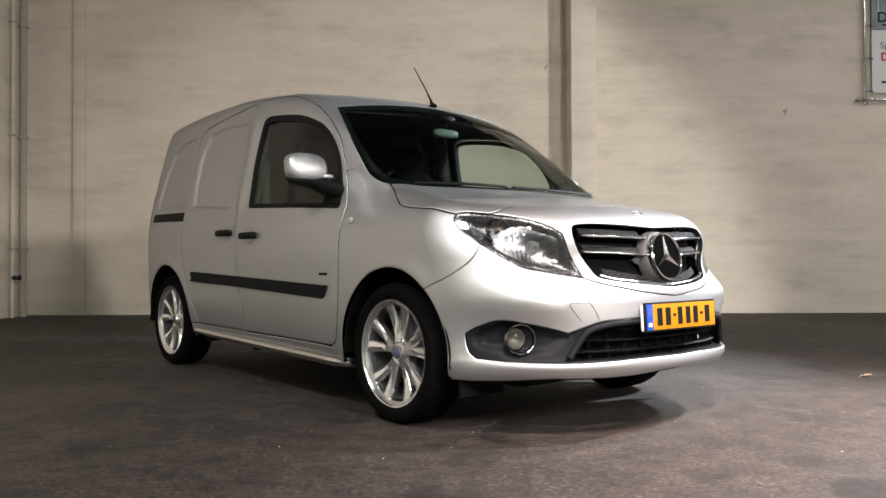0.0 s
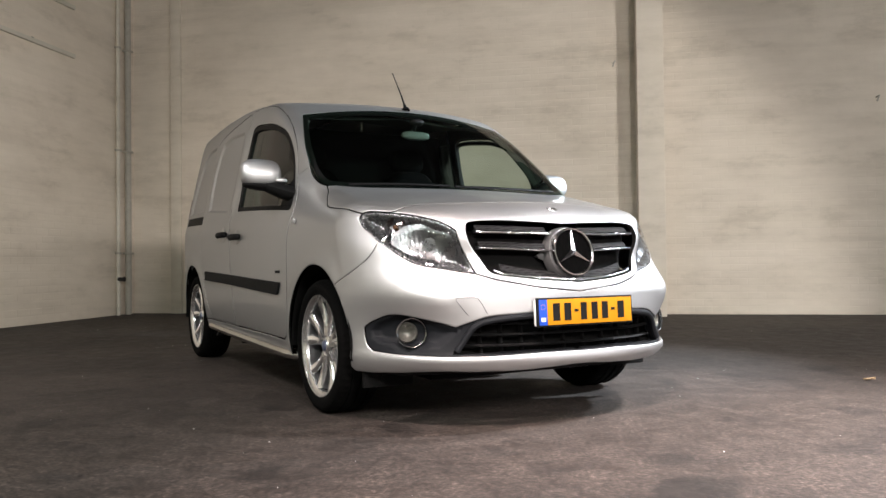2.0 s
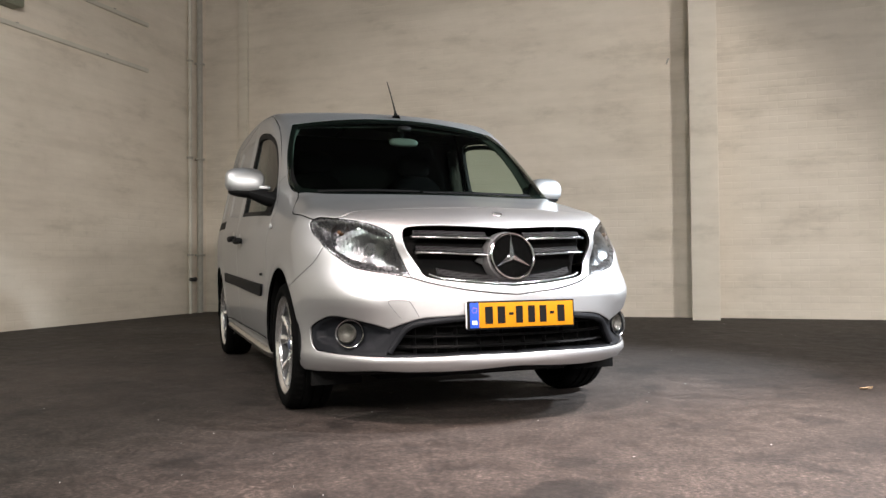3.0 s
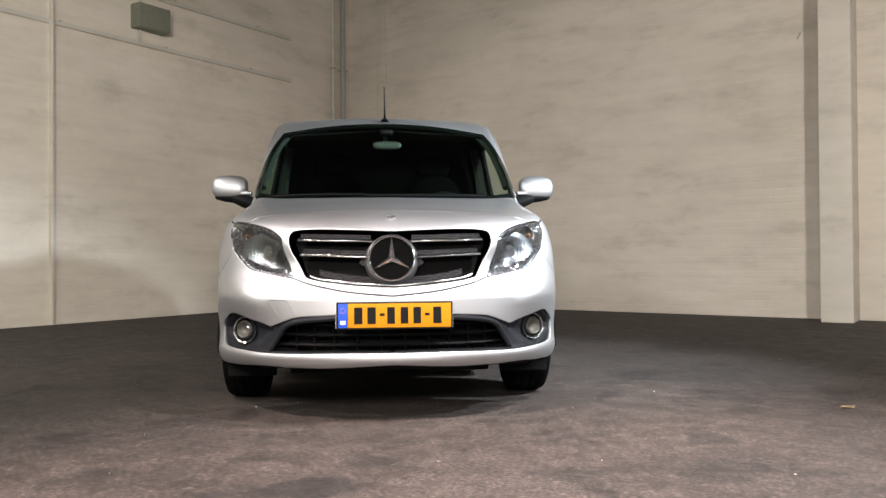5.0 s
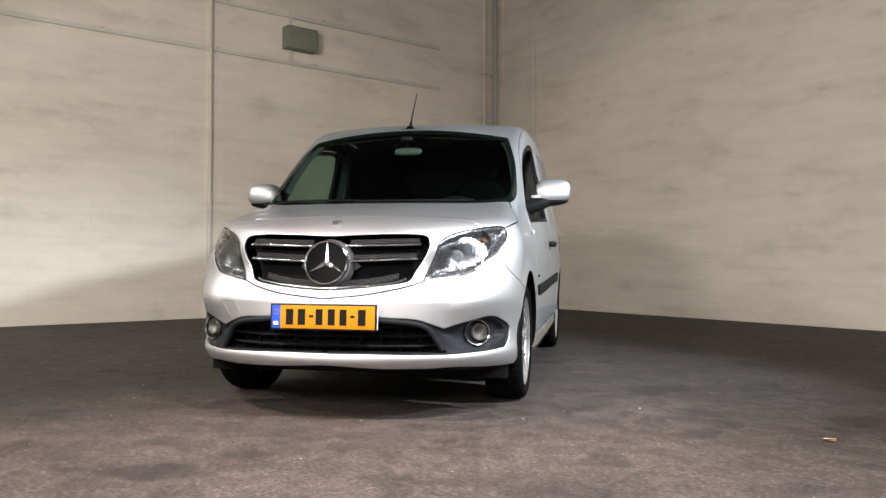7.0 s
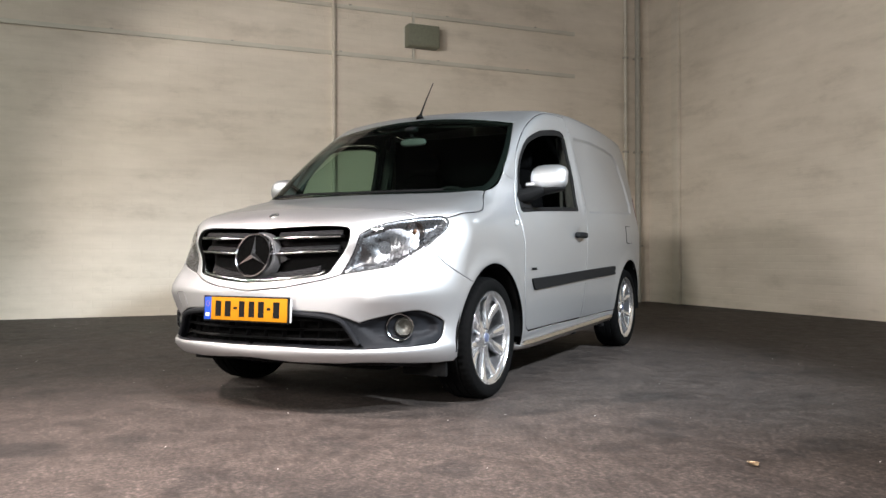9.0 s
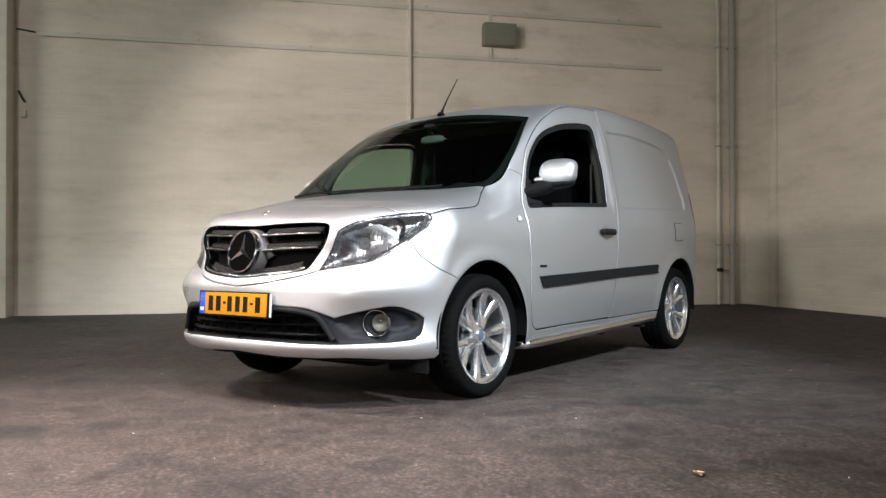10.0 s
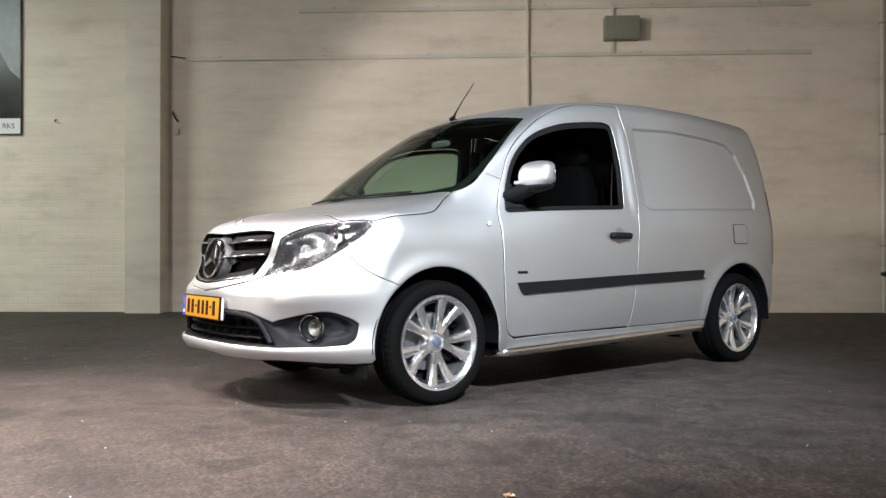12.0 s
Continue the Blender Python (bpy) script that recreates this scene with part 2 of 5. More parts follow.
def lathe(profile, segments, m=None, closed=False, wobble=None):
    """Turns (radius, height) round the local z axis. wobble(ring, i) gives a radius factor."""
    verts, faces = [], []
    k = len(profile)
    for i in range(segments):
        a = 2 * math.pi * i / segments
        for j, (r, h) in enumerate(profile):
            q = r * (wobble(j, i) if wobble else 1)
            v = Vector((q * math.cos(a), q * math.sin(a), h))
            verts.append(m @ v if m else v)
    for i in range(segments):
        n = (i + 1) % segments
        for j in range(k if closed else k - 1):
            jj = (j + 1) % k
            faces.append((i * k + j, n * k + j, n * k + jj, i * k + jj))
    return verts, faces


def tube(points, radius, segments=12, caps=True, flat=1.0):
    """A round bar along points; flat squeezes it across its second axis."""
    pts = [Vector(p) for p in points]
    verts, faces = [], []
    side = None
    for i, p in enumerate(pts):
        d = (pts[min(i + 1, len(pts) - 1)] - pts[max(i - 1, 0)]).normalized()
        if side is None:
            side = d.orthogonal().normalized() if abs(d.z) > .9 else d.cross(Vector((0, 0, 1))).normalized()
        side = (side - d * side.dot(d)).normalized()
        up = side.cross(d)
        r = radius[i] if isinstance(radius, (list, tuple)) else radius
        for j in range(segments):
            a = 2 * math.pi * j / segments
            verts.append(p + side * math.cos(a) * r + up * math.sin(a) * r * flat)
    for i in range(len(pts) - 1):
        for j in range(segments):
            k = (j + 1) % segments
            faces.append((i * segments + j, i * segments + k, (i + 1) * segments + k, (i + 1) * segments + j))
    if caps:
        faces.append(tuple(range(segments))[::-1])
        faces.append(tuple(range((len(pts) - 1) * segments, len(pts) * segments)))
    return verts, faces


def bend(points, per=6):
    """A smooth open line through points."""
    p = [np.array(q, float) for q in points]
    out = []
    for i in range(len(p) - 1):
        a, b, c, d = p[max(i - 1, 0)], p[i], p[i + 1], p[min(i + 2, len(p) - 1)]
        for s in np.arange(per) / per:
            out.append(.5 * (2 * b + (c - a) * s + (2 * a - 5 * b + 4 * c - d) * s * s + (3 * b - a - 3 * c + d) * s ** 3))
    out.append(p[-1])
    return out


# ---- the van's outer form as one smooth field: below zero inside ----
def curve_through(knots):
    """Smooth monotone curve through (u, v) knots."""
    ks = sorted(knots)
    u = np.array([k[0] for k in ks], float)
    v = np.array([k[1] for k in ks], float)
    h, d = np.diff(u), np.diff(v) / np.diff(u)
    m = np.zeros(len(u))
    m[0], m[-1] = d[0], d[-1]
    for i in range(1, len(u) - 1):
        if d[i - 1] * d[i] > 0:
            w1, w2 = 2 * h[i] + h[i - 1], h[i] + 2 * h[i - 1]
            m[i] = (w1 + w2) / (w1 / d[i - 1] + w2 / d[i])

    def at(q):
        q = np.asarray(q, float)
        i = np.clip(np.searchsorted(u, q) - 1, 0, len(u) - 2)
        s = np.clip((q - u[i]) / h[i], 0, 1)
        s2, s3 = s * s, s * s * s
        out = (2 * s3 - 3 * s2 + 1) * v[i] + (s3 - 2 * s2 + s) * h[i] * m[i] + (3 * s2 - 2 * s3) * v[i + 1] + (s3 - s2) * h[i] * m[i + 1]
        return out + np.where(q < u[0], (q - u[0]) * m[0], 0) + np.where(q > u[-1], (q - u[-1]) * m[-1], 0)
    return at


def step(a, b, q):
    s = np.clip((q - a) / (b - a), 0, 1)
    return s * s * (3 - 2 * s)


def smax(a, b, k):
    h = np.clip(0.5 + 0.5 * (a - b) / k, 0, 1)
    return b * (1 - h) + a * h + k * h * (1 - h)


def smin(a, b, k):
    return -smax(-a, -b, k)


WIDE = curve_through([(.10, .78), (.24, .838), (.32, .866), (.45, .884), (.62, .893), (.80, .900), (.93, .897), (1.02, .880), (1.12, .856), (1.3, .818), (1.5, .776), (1.62, .753), (1.75, .720), (1.95, .67)])
NOSE_WIDE = curve_through([(.10, .80), (.24, .85), (.32, .868), (.62, .872), (.80, .873), (.87, .866), (.95, .836), (1.02, .798), (1.1, .766), (1.2, .748), (1.4, .705), (1.6, .655), (1.9, .58)])
TAIL = curve_through([(-3.6, -.09), (-3.4, -.055), (-3.1, -.028), (-2.8, -.012), (-2.3, 0), (-1.0, 0)])
HOOD = curve_through([(1.0, .80), (.90, .858), (.80, .908), (.717, .945), (.655, .967), (.60, .984), (.45, 1.015), (.3, 1.044), (.15, 1.070), (.02, 1.095), (-.3, 1.15), (-1.2, 1.25)])
ROOF = curve_through([(.2, 1.40), (-.3, 1.565), (-.5, 1.622), (-.75, 1.675), (-1.0, 1.717), (-1.3, 1.755), (-1.6, 1.785), (-1.9, 1.800), (-2.3, 1.802), (-2.7, 1.792), (-3.0, 1.778), (-3.4, 1.745)])
FRONT = curve_through([(.10, .78), (.22, .855), (.27, .905), (.305, .928), (.345, .916), (.42, .904), (.50, .907), (.58, .905), (.62, .896), (.70, .868), (.75, .853), (.82, .826), (.88, .795), (.93, .758), (.98, .70), (1.10, .50)])
BACK = curve_through([(.15, -3.25), (.5, -3.335), (1.0, -3.335), (1.4, -3.29), (1.7, -3.18), (1.9, -3.09)])
BUMPER_BOW = curve_through([(0, 0), (.15, .003), (.27, .012), (.45, .063), (.6, .16), (.69, .25), (.81, .42), (.9, .59), (1.0, .83)])
NOSE_BOW = curve_through([(0, 0), (.15, .012), (.3, .048), (.45, .106), (.6, .188), (.7, .262), (.77, .33), (.82, .40), (.9, .56), (1.0, .82)])
ARCHES = ((.012, .315, .392, .014), (-2.685, .295, .418, .010))


def field(x, y, z):
    a = np.abs(y)
    front = step(-1.05, .05, x)
    w = WIDE(z) * (1 - front) + NOSE_WIDE(z) * front + TAIL(x)
    for ax, az, ar, lift in ARCHES:
        w = w + lift * step(.44, .22, x) * np.exp(-((np.hypot(x - ax, z - az) - ar - .01) / .05) ** 2)
    side = a - w
    hood = z - (HOOD(x) - (.05 + .05 * step(-.1, .5, x)) * a * a)
    screen = z - (1.100 - .86 * x - .172 * x * x - .2 * a * a)
    roof = z - (ROOF(x) - .06 * a * a)
    top = smin(hood, smax(screen, roof, .06), .02)
    g = smax(side, top, .075 - .018 * step(-.5, -1.4, x))
    wide_ = step(.52, .78, a)
    high = step(.57 - .10 * wide_, .66 + .06 * wide_, z) * (1 - step(.72 + .04 * wide_, .85 + .04 * wide_, z))
    full = .068 * np.exp(-((a - .71) / .14) ** 2 - ((z - .575) / .095) ** 2) + .016 * np.exp(-((a - .70) / .15) ** 2 - ((z - .30) / .035) ** 2)
    g = smax(g, x - (FRONT(z) - BUMPER_BOW(a) * (1 - high) - NOSE_BOW(a) * high + full), .05)
    g = smax(g, BACK(z) + .14 * (a / .85) ** 6 - x, .085)
    return smax(g, .225 - z, .03)


def slope(p, e=.002):
    """Outward unit normals of the field at the points p (n, 3)."""
    x, y, z = p.T
    n = np.stack([field(x + e, y, z) - field(x - e, y, z), field(x, y + e, z) - field(x, y - e, z), field(x, y, z + e) - field(x, y, z - e)], 1)
    return n / np.linalg.norm(n, axis=1)[:, None]


def strike(origin, way, far):
    """Where rays from outside first meet the form; origin (n, 3) lies inside, way points outward."""
    s = np.linspace(far, 0, 90)
    p = origin[:, None, :] + way[:, None, :] * s[None, :, None]
    inside = field(p[..., 0], p[..., 1], p[..., 2]) < 0
    first = np.argmax(inside, 1)
    first = np.where(inside.any(1), np.maximum(first, 1), 89)
    hi, lo = s[first - 1], s[first]
    for _ in range(22):
        mid = (hi + lo) / 2
        q = origin + way * mid[:, None]
        ins = field(*q.T) < 0
        lo, hi = np.where(ins, mid, lo), np.where(ins, hi, mid)
    return origin + way * lo[:, None]


# ---- panels cut from the van's form ----
class Wrap:
    """Unrolls a part of the form to a flat map and back."""
    def __init__(self, kind):
        self.kind = kind

    def flat(self, p):
        x, y, z = np.asarray(p, float).T
        if self.kind == "side":
            return np.stack([x, .95 * np.arctan2(z - .9, y)], 1)
        if self.kind == "top":
            return np.stack([x, y], 1)
        if self.kind == "hood":
            return np.stack([x, .7 * np.arctan2(y, z - .5)], 1)
        if self.kind == "front":
            return .9 * np.stack([np.arctan2(y, x), np.arctan2(z - .55, np.hypot(x, y))], 1)
        return .7 * np.stack([np.arctan2(y, -(x + 2.7)), np.arctan2(z - .95, np.hypot(x + 2.7, y))], 1)

    def rays(self, uv):
        u, v = uv.T
        o = np.zeros(len(u))
        if self.kind == "side":
            t = v / .95
            return np.stack([u, o, o + .9], 1), np.stack([o, np.cos(t), np.sin(t)], 1), 1.5
        if self.kind == "hood":
            t = v / .7
            return np.stack([u, o, o + .5], 1), np.stack([o, np.sin(t), np.cos(t)], 1), 1.4
        if self.kind == "top":
            return np.stack([u, v, o + .5], 1), np.stack([o, o, o + 1], 1), 1.6
        if self.kind == "front":
            a, e = u / .9, v / .9
            return np.stack([o, o, o + .55], 1), np.stack([np.cos(a) * np.cos(e), np.sin(a) * np.cos(e), np.sin(e)], 1), 1.4
        a, e = u / .7, v / .7
        return np.stack([o - 2.7, o, o + .95], 1), np.stack([-np.cos(a) * np.cos(e), np.sin(a) * np.cos(e), np.sin(e)], 1), 1.5

    def solid(self, uv):
        o, w, far = self.rays(np.asarray(uv, float))
        return strike(o, w, far)


SIDE, TOP, NOSE, REAR, BONNET = Wrap("side"), Wrap("top"), Wrap("front"), Wrap("rear"), Wrap("hood")


def settle(pts):
    """Moves points that lie near the form onto it."""
    p = np.array(pts, float)
    hand = np.sign(p[:, 1])
    for _ in range(8):
        x, y, z = p.T
        p = p - slope(p) * np.clip(field(x, y, z), -.02, .02)[:, None]
        p[:, 1] = np.where(hand == 0, 0, p[:, 1])
    return p


def outline(wrap, runs, step_=.018):
    """A closed line on the map out of smooth runs that meet at corners; runs hold points of the van."""
    out = []
    for run in runs:
        q = wrap.flat(settle(bend(run, 10 if len(run) > 2 else 24)))
        d = np.r_[0, np.cumsum(np.linalg.norm(np.diff(q, axis=0), axis=1))]
        n = max(2, int(round(d[-1] / step_)) + 1)
        s = np.linspace(0, d[-1], n)
        q = np.stack([np.interp(s, d, q[:, 0]), np.interp(s, d, q[:, 1])], 1)
        if out and np.linalg.norm(out[-1] - q[0]) < 1e-4:
            q = q[1:]
        out += list(q)
    if np.linalg.norm(out[0] - out[-1]) < 1e-4:
        out.pop()
    return np.array(out)


def area2(poly):
    x, y = poly.T
    return float(np.sum(x * np.roll(y, -1) - y * np.roll(x, -1)))


def inset(poly, d):
    if area2(poly) < 0:
        poly = poly[::-1]
    a, b = poly - np.roll(poly, 1, 0), np.roll(poly, -1, 0) - poly
    a /= np.linalg.norm(a, axis=1)[:, None] + 1e-9
    b /= np.linalg.norm(b, axis=1)[:, None] + 1e-9
    n = np.stack([-(a[:, 1] + b[:, 1]), a[:, 0] + b[:, 0]], 1)
    n /= np.linalg.norm(n, axis=1)[:, None] + 1e-9
    c = np.clip(np.sum(n * np.stack([-a[:, 1], a[:, 0]], 1), 1), .5, 1)
    return poly + n * (d / c)[:, None]


def within(pts, poly):
    x, y = pts[:, 0][:, None], pts[:, 1][:, None]
    x1, y1 = poly.T
    x2, y2 = np.roll(poly, -1, 0).T
    cross = ((y1 > y) != (y2 > y)) & (x < (x2 - x1) * (y - y1) / (y2 - y1 + 1e-12) + x1)
    return cross.sum(1) % 2 == 1


def gap_to(pts, poly):
    a, b = poly, np.roll(poly, -1, 0)
    ab = b - a
    t = np.clip(((pts[:, None] - a) * ab).sum(2) / ((ab * ab).sum(1) + 1e-12), 0, 1)
    return np.linalg.norm(pts[:, None] - a - ab * t[..., None], axis=2).min(1)


def sheet(wrap, ring, holes=(), grid=.04, gap=.0034, sink=0.0, flange=.018, extra=()):
    """Verts, faces and normals of a panel that lies on the form, with turned-in edges."""
    from mathutils.geometry import delaunay_2d_cdt
    ring = inset(ring, gap)
    holes = [h if area2(h) > 0 else h[::-1] for h in holes]
    holes = [inset(h, -gap) for h in holes]
    lo, hi = ring.min(0), ring.max(0)
    gx, gy = np.meshgrid(np.arange(lo[0], hi[0], grid), np.arange(lo[1], hi[1], grid))
    pts = np.stack([gx.ravel(), gy.ravel()], 1)
    pts[:, 0] += (np.round((pts[:, 1] - lo[1]) / grid) % 2) * grid * .5
    for e in extra:
        pts = np.r_[pts, e]
    ok = within(pts, ring) & (gap_to(pts, ring) > grid * .35)
    for h in holes:
        ok &= ~within(pts, h) & (gap_to(pts, h) > grid * .35)
    allp, edges = [], []
    for loop in [ring, *holes]:
        o = len(allp)
        allp += [tuple(q) for q in loop]
        edges += [(o + i, o + (i + 1) % len(loop)) for i in range(len(loop))]
    allp += [tuple(q) for q in pts[ok]]
    rounded_rim = flange >= .017
    if rounded_rim:
        for loop, side_ in [(ring, 1)] + [(h, -1) for h in holes]:
            q = inset(loop, .006 * side_)
            good = within(q, ring) & (gap_to(q, ring) > .004)
            for h in holes:
                good &= ~within(q, h) & (gap_to(q, h) > .004)
            allp += [tuple(k) for k in q[good]]
    v2, _, tris, *_ = delaunay_2d_cdt([Vector(q) for q in allp], edges, [], 0, 1e-6)
    v2 = np.array([tuple(q) for q in v2])
    tris = np.array([t for t in tris if len(t) == 3])
    mid = v2[tris].mean(1)
    keep = within(mid, ring)
    for h in holes:
        keep &= ~within(mid, h)
    tris = tris[keep]
    p = wrap.solid(v2)
    n = slope(p)
    a, b, c = p[tris[:, 0]], p[tris[:, 1]], p[tris[:, 2]]
    flip = (np.cross(b - a, c - a) * n[tris[:, 0]]).sum(1) < 0
    tris[flip] = tris[flip][:, ::-1]
    depth = sink(p) if callable(sink) else np.full(len(p), float(sink))
    base, p = p, p - n * depth[:, None]
    if callable(sink):
        e = .003
        lean = np.stack([sink(base + d) - sink(base - d) for d in np.eye(3) * e], 1) / (2 * e)
        n = n + lean
        n /= np.linalg.norm(n, axis=1)[:, None] + 1e-12
    faces = [tuple(t) for t in tris]
    if flange:
        count = {}
        for t in tris:
            for i in range(3):
                e = (t[i], t[(i + 1) % 3])
                count[e] = count.get(e, 0) + 1
        rim = [e for e in count if (e[1], e[0]) not in count]
        out = {}
        for i, j in rim:
            s = np.cross(p[j] - p[i], n[i])
            for k in (i, j):
                out[k] = out.get(k, 0) + s
        if rounded_rim:
            for k, s in out.items():
                if abs(p[k][1]) > .01:
                    q = n[k] + .75 * s / (np.linalg.norm(s) + 1e-12)
                    p[k] -= n[k] * .0016
                    n[k] = q / np.linalg.norm(q)
        verts, norms = list(p), list(n)
        ids = {}
        for k, s in out.items():
            s = s / (np.linalg.norm(s) + 1e-12)
            ids[k] = len(verts)
            verts += [p[k], p[k] - n[k] * flange]
            norms += [s, s]
        for i, j in rim:
            a, b = ids[i], ids[j]
            faces.append((b, a, a + 1, b + 1))
    else:
        verts, norms = list(p), list(n)
    return np.array(verts), faces, np.array(norms), len(tris)


def mirrored(s):
    v, f, n, k = s
    m = np.array([1, -1, 1])
    return v * m, [q[::-1] for q in f], n * m, k


def panel(name, s, material, parent, label="", right=False, edge=True):
    if right:
        s = mirrored(s)
    ob = link_mesh(name, s[0], s[1], material, parent, label, s[2])
    # turned-in edges go near-black, so the seam's shade is put into the colour
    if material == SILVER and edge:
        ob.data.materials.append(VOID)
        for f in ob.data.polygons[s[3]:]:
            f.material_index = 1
    return ob


def arc(cx, cz, r, a0, a1, y=.88, n=14):
    return [(cx + r * math.cos(radians(a0 + (a1 - a0) * i / n)), y, cz + r * math.sin(radians(a0 + (a1 - a0) * i / n))) for i in range(n + 1)]


# ---- the van: lines that bound its panels ----
LEFT_WINDOW = [[(-.470, .84, 1.015), (-.500, .81, 1.15), (-.575, .78, 1.31), (-.725, .75, 1.445), (-.95, .73, 1.530), (-1.20, .73, 1.573), (-1.355, .73, 1.587)], [(-1.355, .73, 1.587), (-1.425, .74, 1.572), (-1.446, .75, 1.50)],
               [(-1.446, .75, 1.50), (-1.456, .79, 1.30), (-1.430, .83, 1.10)], [(-1.430, .83, 1.10), (-1.418, .84, 1.050), (-1.365, .84, 1.042)], [(-1.365, .84, 1.042), (-.520, .84, 1.003)], [(-.520, .84, 1.003), (-.48, .84, 1.003), (-.470, .84, 1.015)]]
DOOR_FRONT = [(-.500, .87, .312), (-.452, .88, .345), (-.430, .88, .45), (-.415, .885, .70), (-.407, .86, .985), (-.438, .82, 1.09), (-.478, .79, 1.187), (-.574, .77, 1.377), (-.767, .73, 1.530), (-1.00, .70, 1.622), (-1.25, .69, 1.672), (-1.535, .69, 1.694)]
DOOR_REAR = [(-1.535, .69, 1.694), (-1.562, .76, 1.463), (-1.560, .85, 1.13), (-1.532, .89, .86), (-1.505, .88, .525), (-1.468, .87, .335)]
DOOR_FOOT = [(-1.468, .87, .335), (-1.45, .87, .322), (-1.40, .87, .321), (-.500, .87, .312)]
SCREEN_SIDE = [(-.158, .752, 1.106), (-.220, .766, 1.122), (-.300, .770, 1.165), (-.390, .760, 1.25), (-.49, .745, 1.345), (-.62, .71, 1.462), (-.775, .660, 1.578)]
SCREEN_TOP = [(-.775, .660, 1.578), (-.745, .45, 1.62), (-.735, .2, 1.64), (-.732, 0, 1.645)]
SCREEN_FOOT = [(.020, 0, 1.098), (.012, .2, 1.10), (-.018, .4, 1.10), (-.072, .6, 1.104), (-.158, .752, 1.106)]
HOOD_SIDE = [(-.158, .752, 1.106), (-.092, .767, 1.054), (-.045, .775, 1.007), (.03, .80, .972), (.20, .81, .952), (.375, .80, .938)]
HOOD_NOSE = [(.590, 0, .985), (.585, .26, .978), (.548, .48, .972), (.520, .578, .965), (.500, .68, .938), (.480, .71, .932)]
LAMP_LOW = [(.776, .448, .661), (.718, .548, .678), (.645, .650, .700), (.580, .714, .745), (.500, .772, .808), (.420, .811, .870), (.376, .815, .915), (.375, .80, .938)]
LAMP_TOP = [(.375, .80, .938), (.400, .775, .945), (.480, .71, .932), (.560, .635, .908), (.640, .55, .873), (.692, .497, .838)]
LAMP_IN = [(.692, .497, .838), (.728, .484, .758), (.776, .448, .661)]
FENDER_SEAM = [(.500, .772, .808), (.475, .80, .735), (.40, .845, .672), (.30, .87, .630), (.262, .88, .612)]
GRILLE = [[(.795, 0, .880), (.76, .25, .876), (.715, .415, .870)], [(.715, .415, .870), (.700, .452, .858), (.708, .460, .830)], [(.708, .460, .830), (.740, .448, .775), (.782, .408, .697)],
          [(.782, .408, .697), (.80, .39, .668), (.828, .34, .655)], [(.828, .34, .655), (.880, .178, .634), (.895, 0, .620)]]
VEE = [(.905, 0, .581), (.892, .204, .603), (.838, .357, .636), (.776, .448, .661)]
INSERT_TOP = [(.90, 0, .515), (.893, .283, .496), (.855, .42, .488), (.825, .485, .470), (.780, .552, .443)]
INSERT_FOG = [(.780, .552, .443), (.725, .622, .470), (.640, .703, .498), (.575, .752, .497), (.505, .797, .468), (.464, .822, .438)]
INSERT_END = [(.464, .822, .438), (.466, .820, .40), (.480, .815, .362), (.510, .80, .338)]
INSERT_LOW = [(.510, .80, .338), (.640, .715, .328), (.790, .57, .325), (.890, .36, .329), (.922, 0, .330)]
MOUTH = [[(.895, 0, .500), (.893, .28, .484), (.855, .42, .474), (.828, .482, .447)], [(.828, .482, .447), (.800, .530, .385), (.785, .57, .336)], [(.785, .57, .336), (.890, .36, .338), (.922, 0, .339)]]


FOG_POCKET = [(.515, .450), (.56, .432), (.63, .466), (.70, .490), (.752, .489), (.798, .458), (.812, .425), (.808, .388), (.775, .366), (.68, .358), (.61, .362), (.570, .395)]
PANEL_LEFT = [[(-1.650, .755, 1.583), (-2.03, .746, 1.605), (-2.45, .748, 1.592), (-2.70, .745, 1.570), (-2.81, .757, 1.505), (-2.90, .788, 1.36), (-2.965, .824, 1.17), (-2.945, .84, 1.105)], [(-2.945, .84, 1.105), (-2.23, .866, 1.078), (-1.70, .872, 1.058)],
              [(-1.70, .872, 1.058), (-1.640, .865, 1.085), (-1.645, .80, 1.35), (-1.650, .755, 1.583)]]
PANEL_SLIDE = [[(-1.665, .75, 1.595), (-2.02, .742, 1.612), (-2.21, .75, 1.590), (-2.285, .775, 1.50), (-2.315, .80, 1.40), (-2.31, .83, 1.25), (-2.275, .858, 1.105)], [(-2.275, .858, 1.105), (-1.70, .87, 1.065)], [(-1.70, .87, 1.065), (-1.665, .75, 1.595)]]
PANEL_TAIL = [[(-2.46, .743, 1.600), (-2.70, .74, 1.590), (-2.86, .75, 1.53), (-2.97, .78, 1.39), (-3.04, .817, 1.18), (-3.02, .84, 1.12)], [(-3.02, .84, 1.12), (-2.46, .86, 1.125)], [(-2.46, .86, 1.125), (-2.46, .743, 1.600)]]
RECESS_LINES = {False: [PANEL_LEFT], True: [PANEL_SLIDE, PANEL_TAIL]}


def pressed(right):
    """How deep the pressed fields of a flank lie below the form."""
    polys = [np.array([q for run in rings for q in run[:-1]])[:, [0, 2]] for rings in RECESS_LINES[right]]

    def sink(p):
        q, s = p[:, [0, 2]], np.zeros(len(p))
        for poly in polys:
            d = gap_to(q, poly) * np.where(within(q, poly), 1, -1)
            s += .014 * step(-.012, .012, d)
        ridge = step(.98, 1.1, p[:, 2]) * step(1.66, 1.5, p[:, 2])
        s -= .012 * step(-1.472, -1.530, p[:, 0]) * step(-1.66, -1.545, p[:, 0]) * ridge
        return np.where(np.abs(p[:, 1]) > .5, s, 0)
    return sink


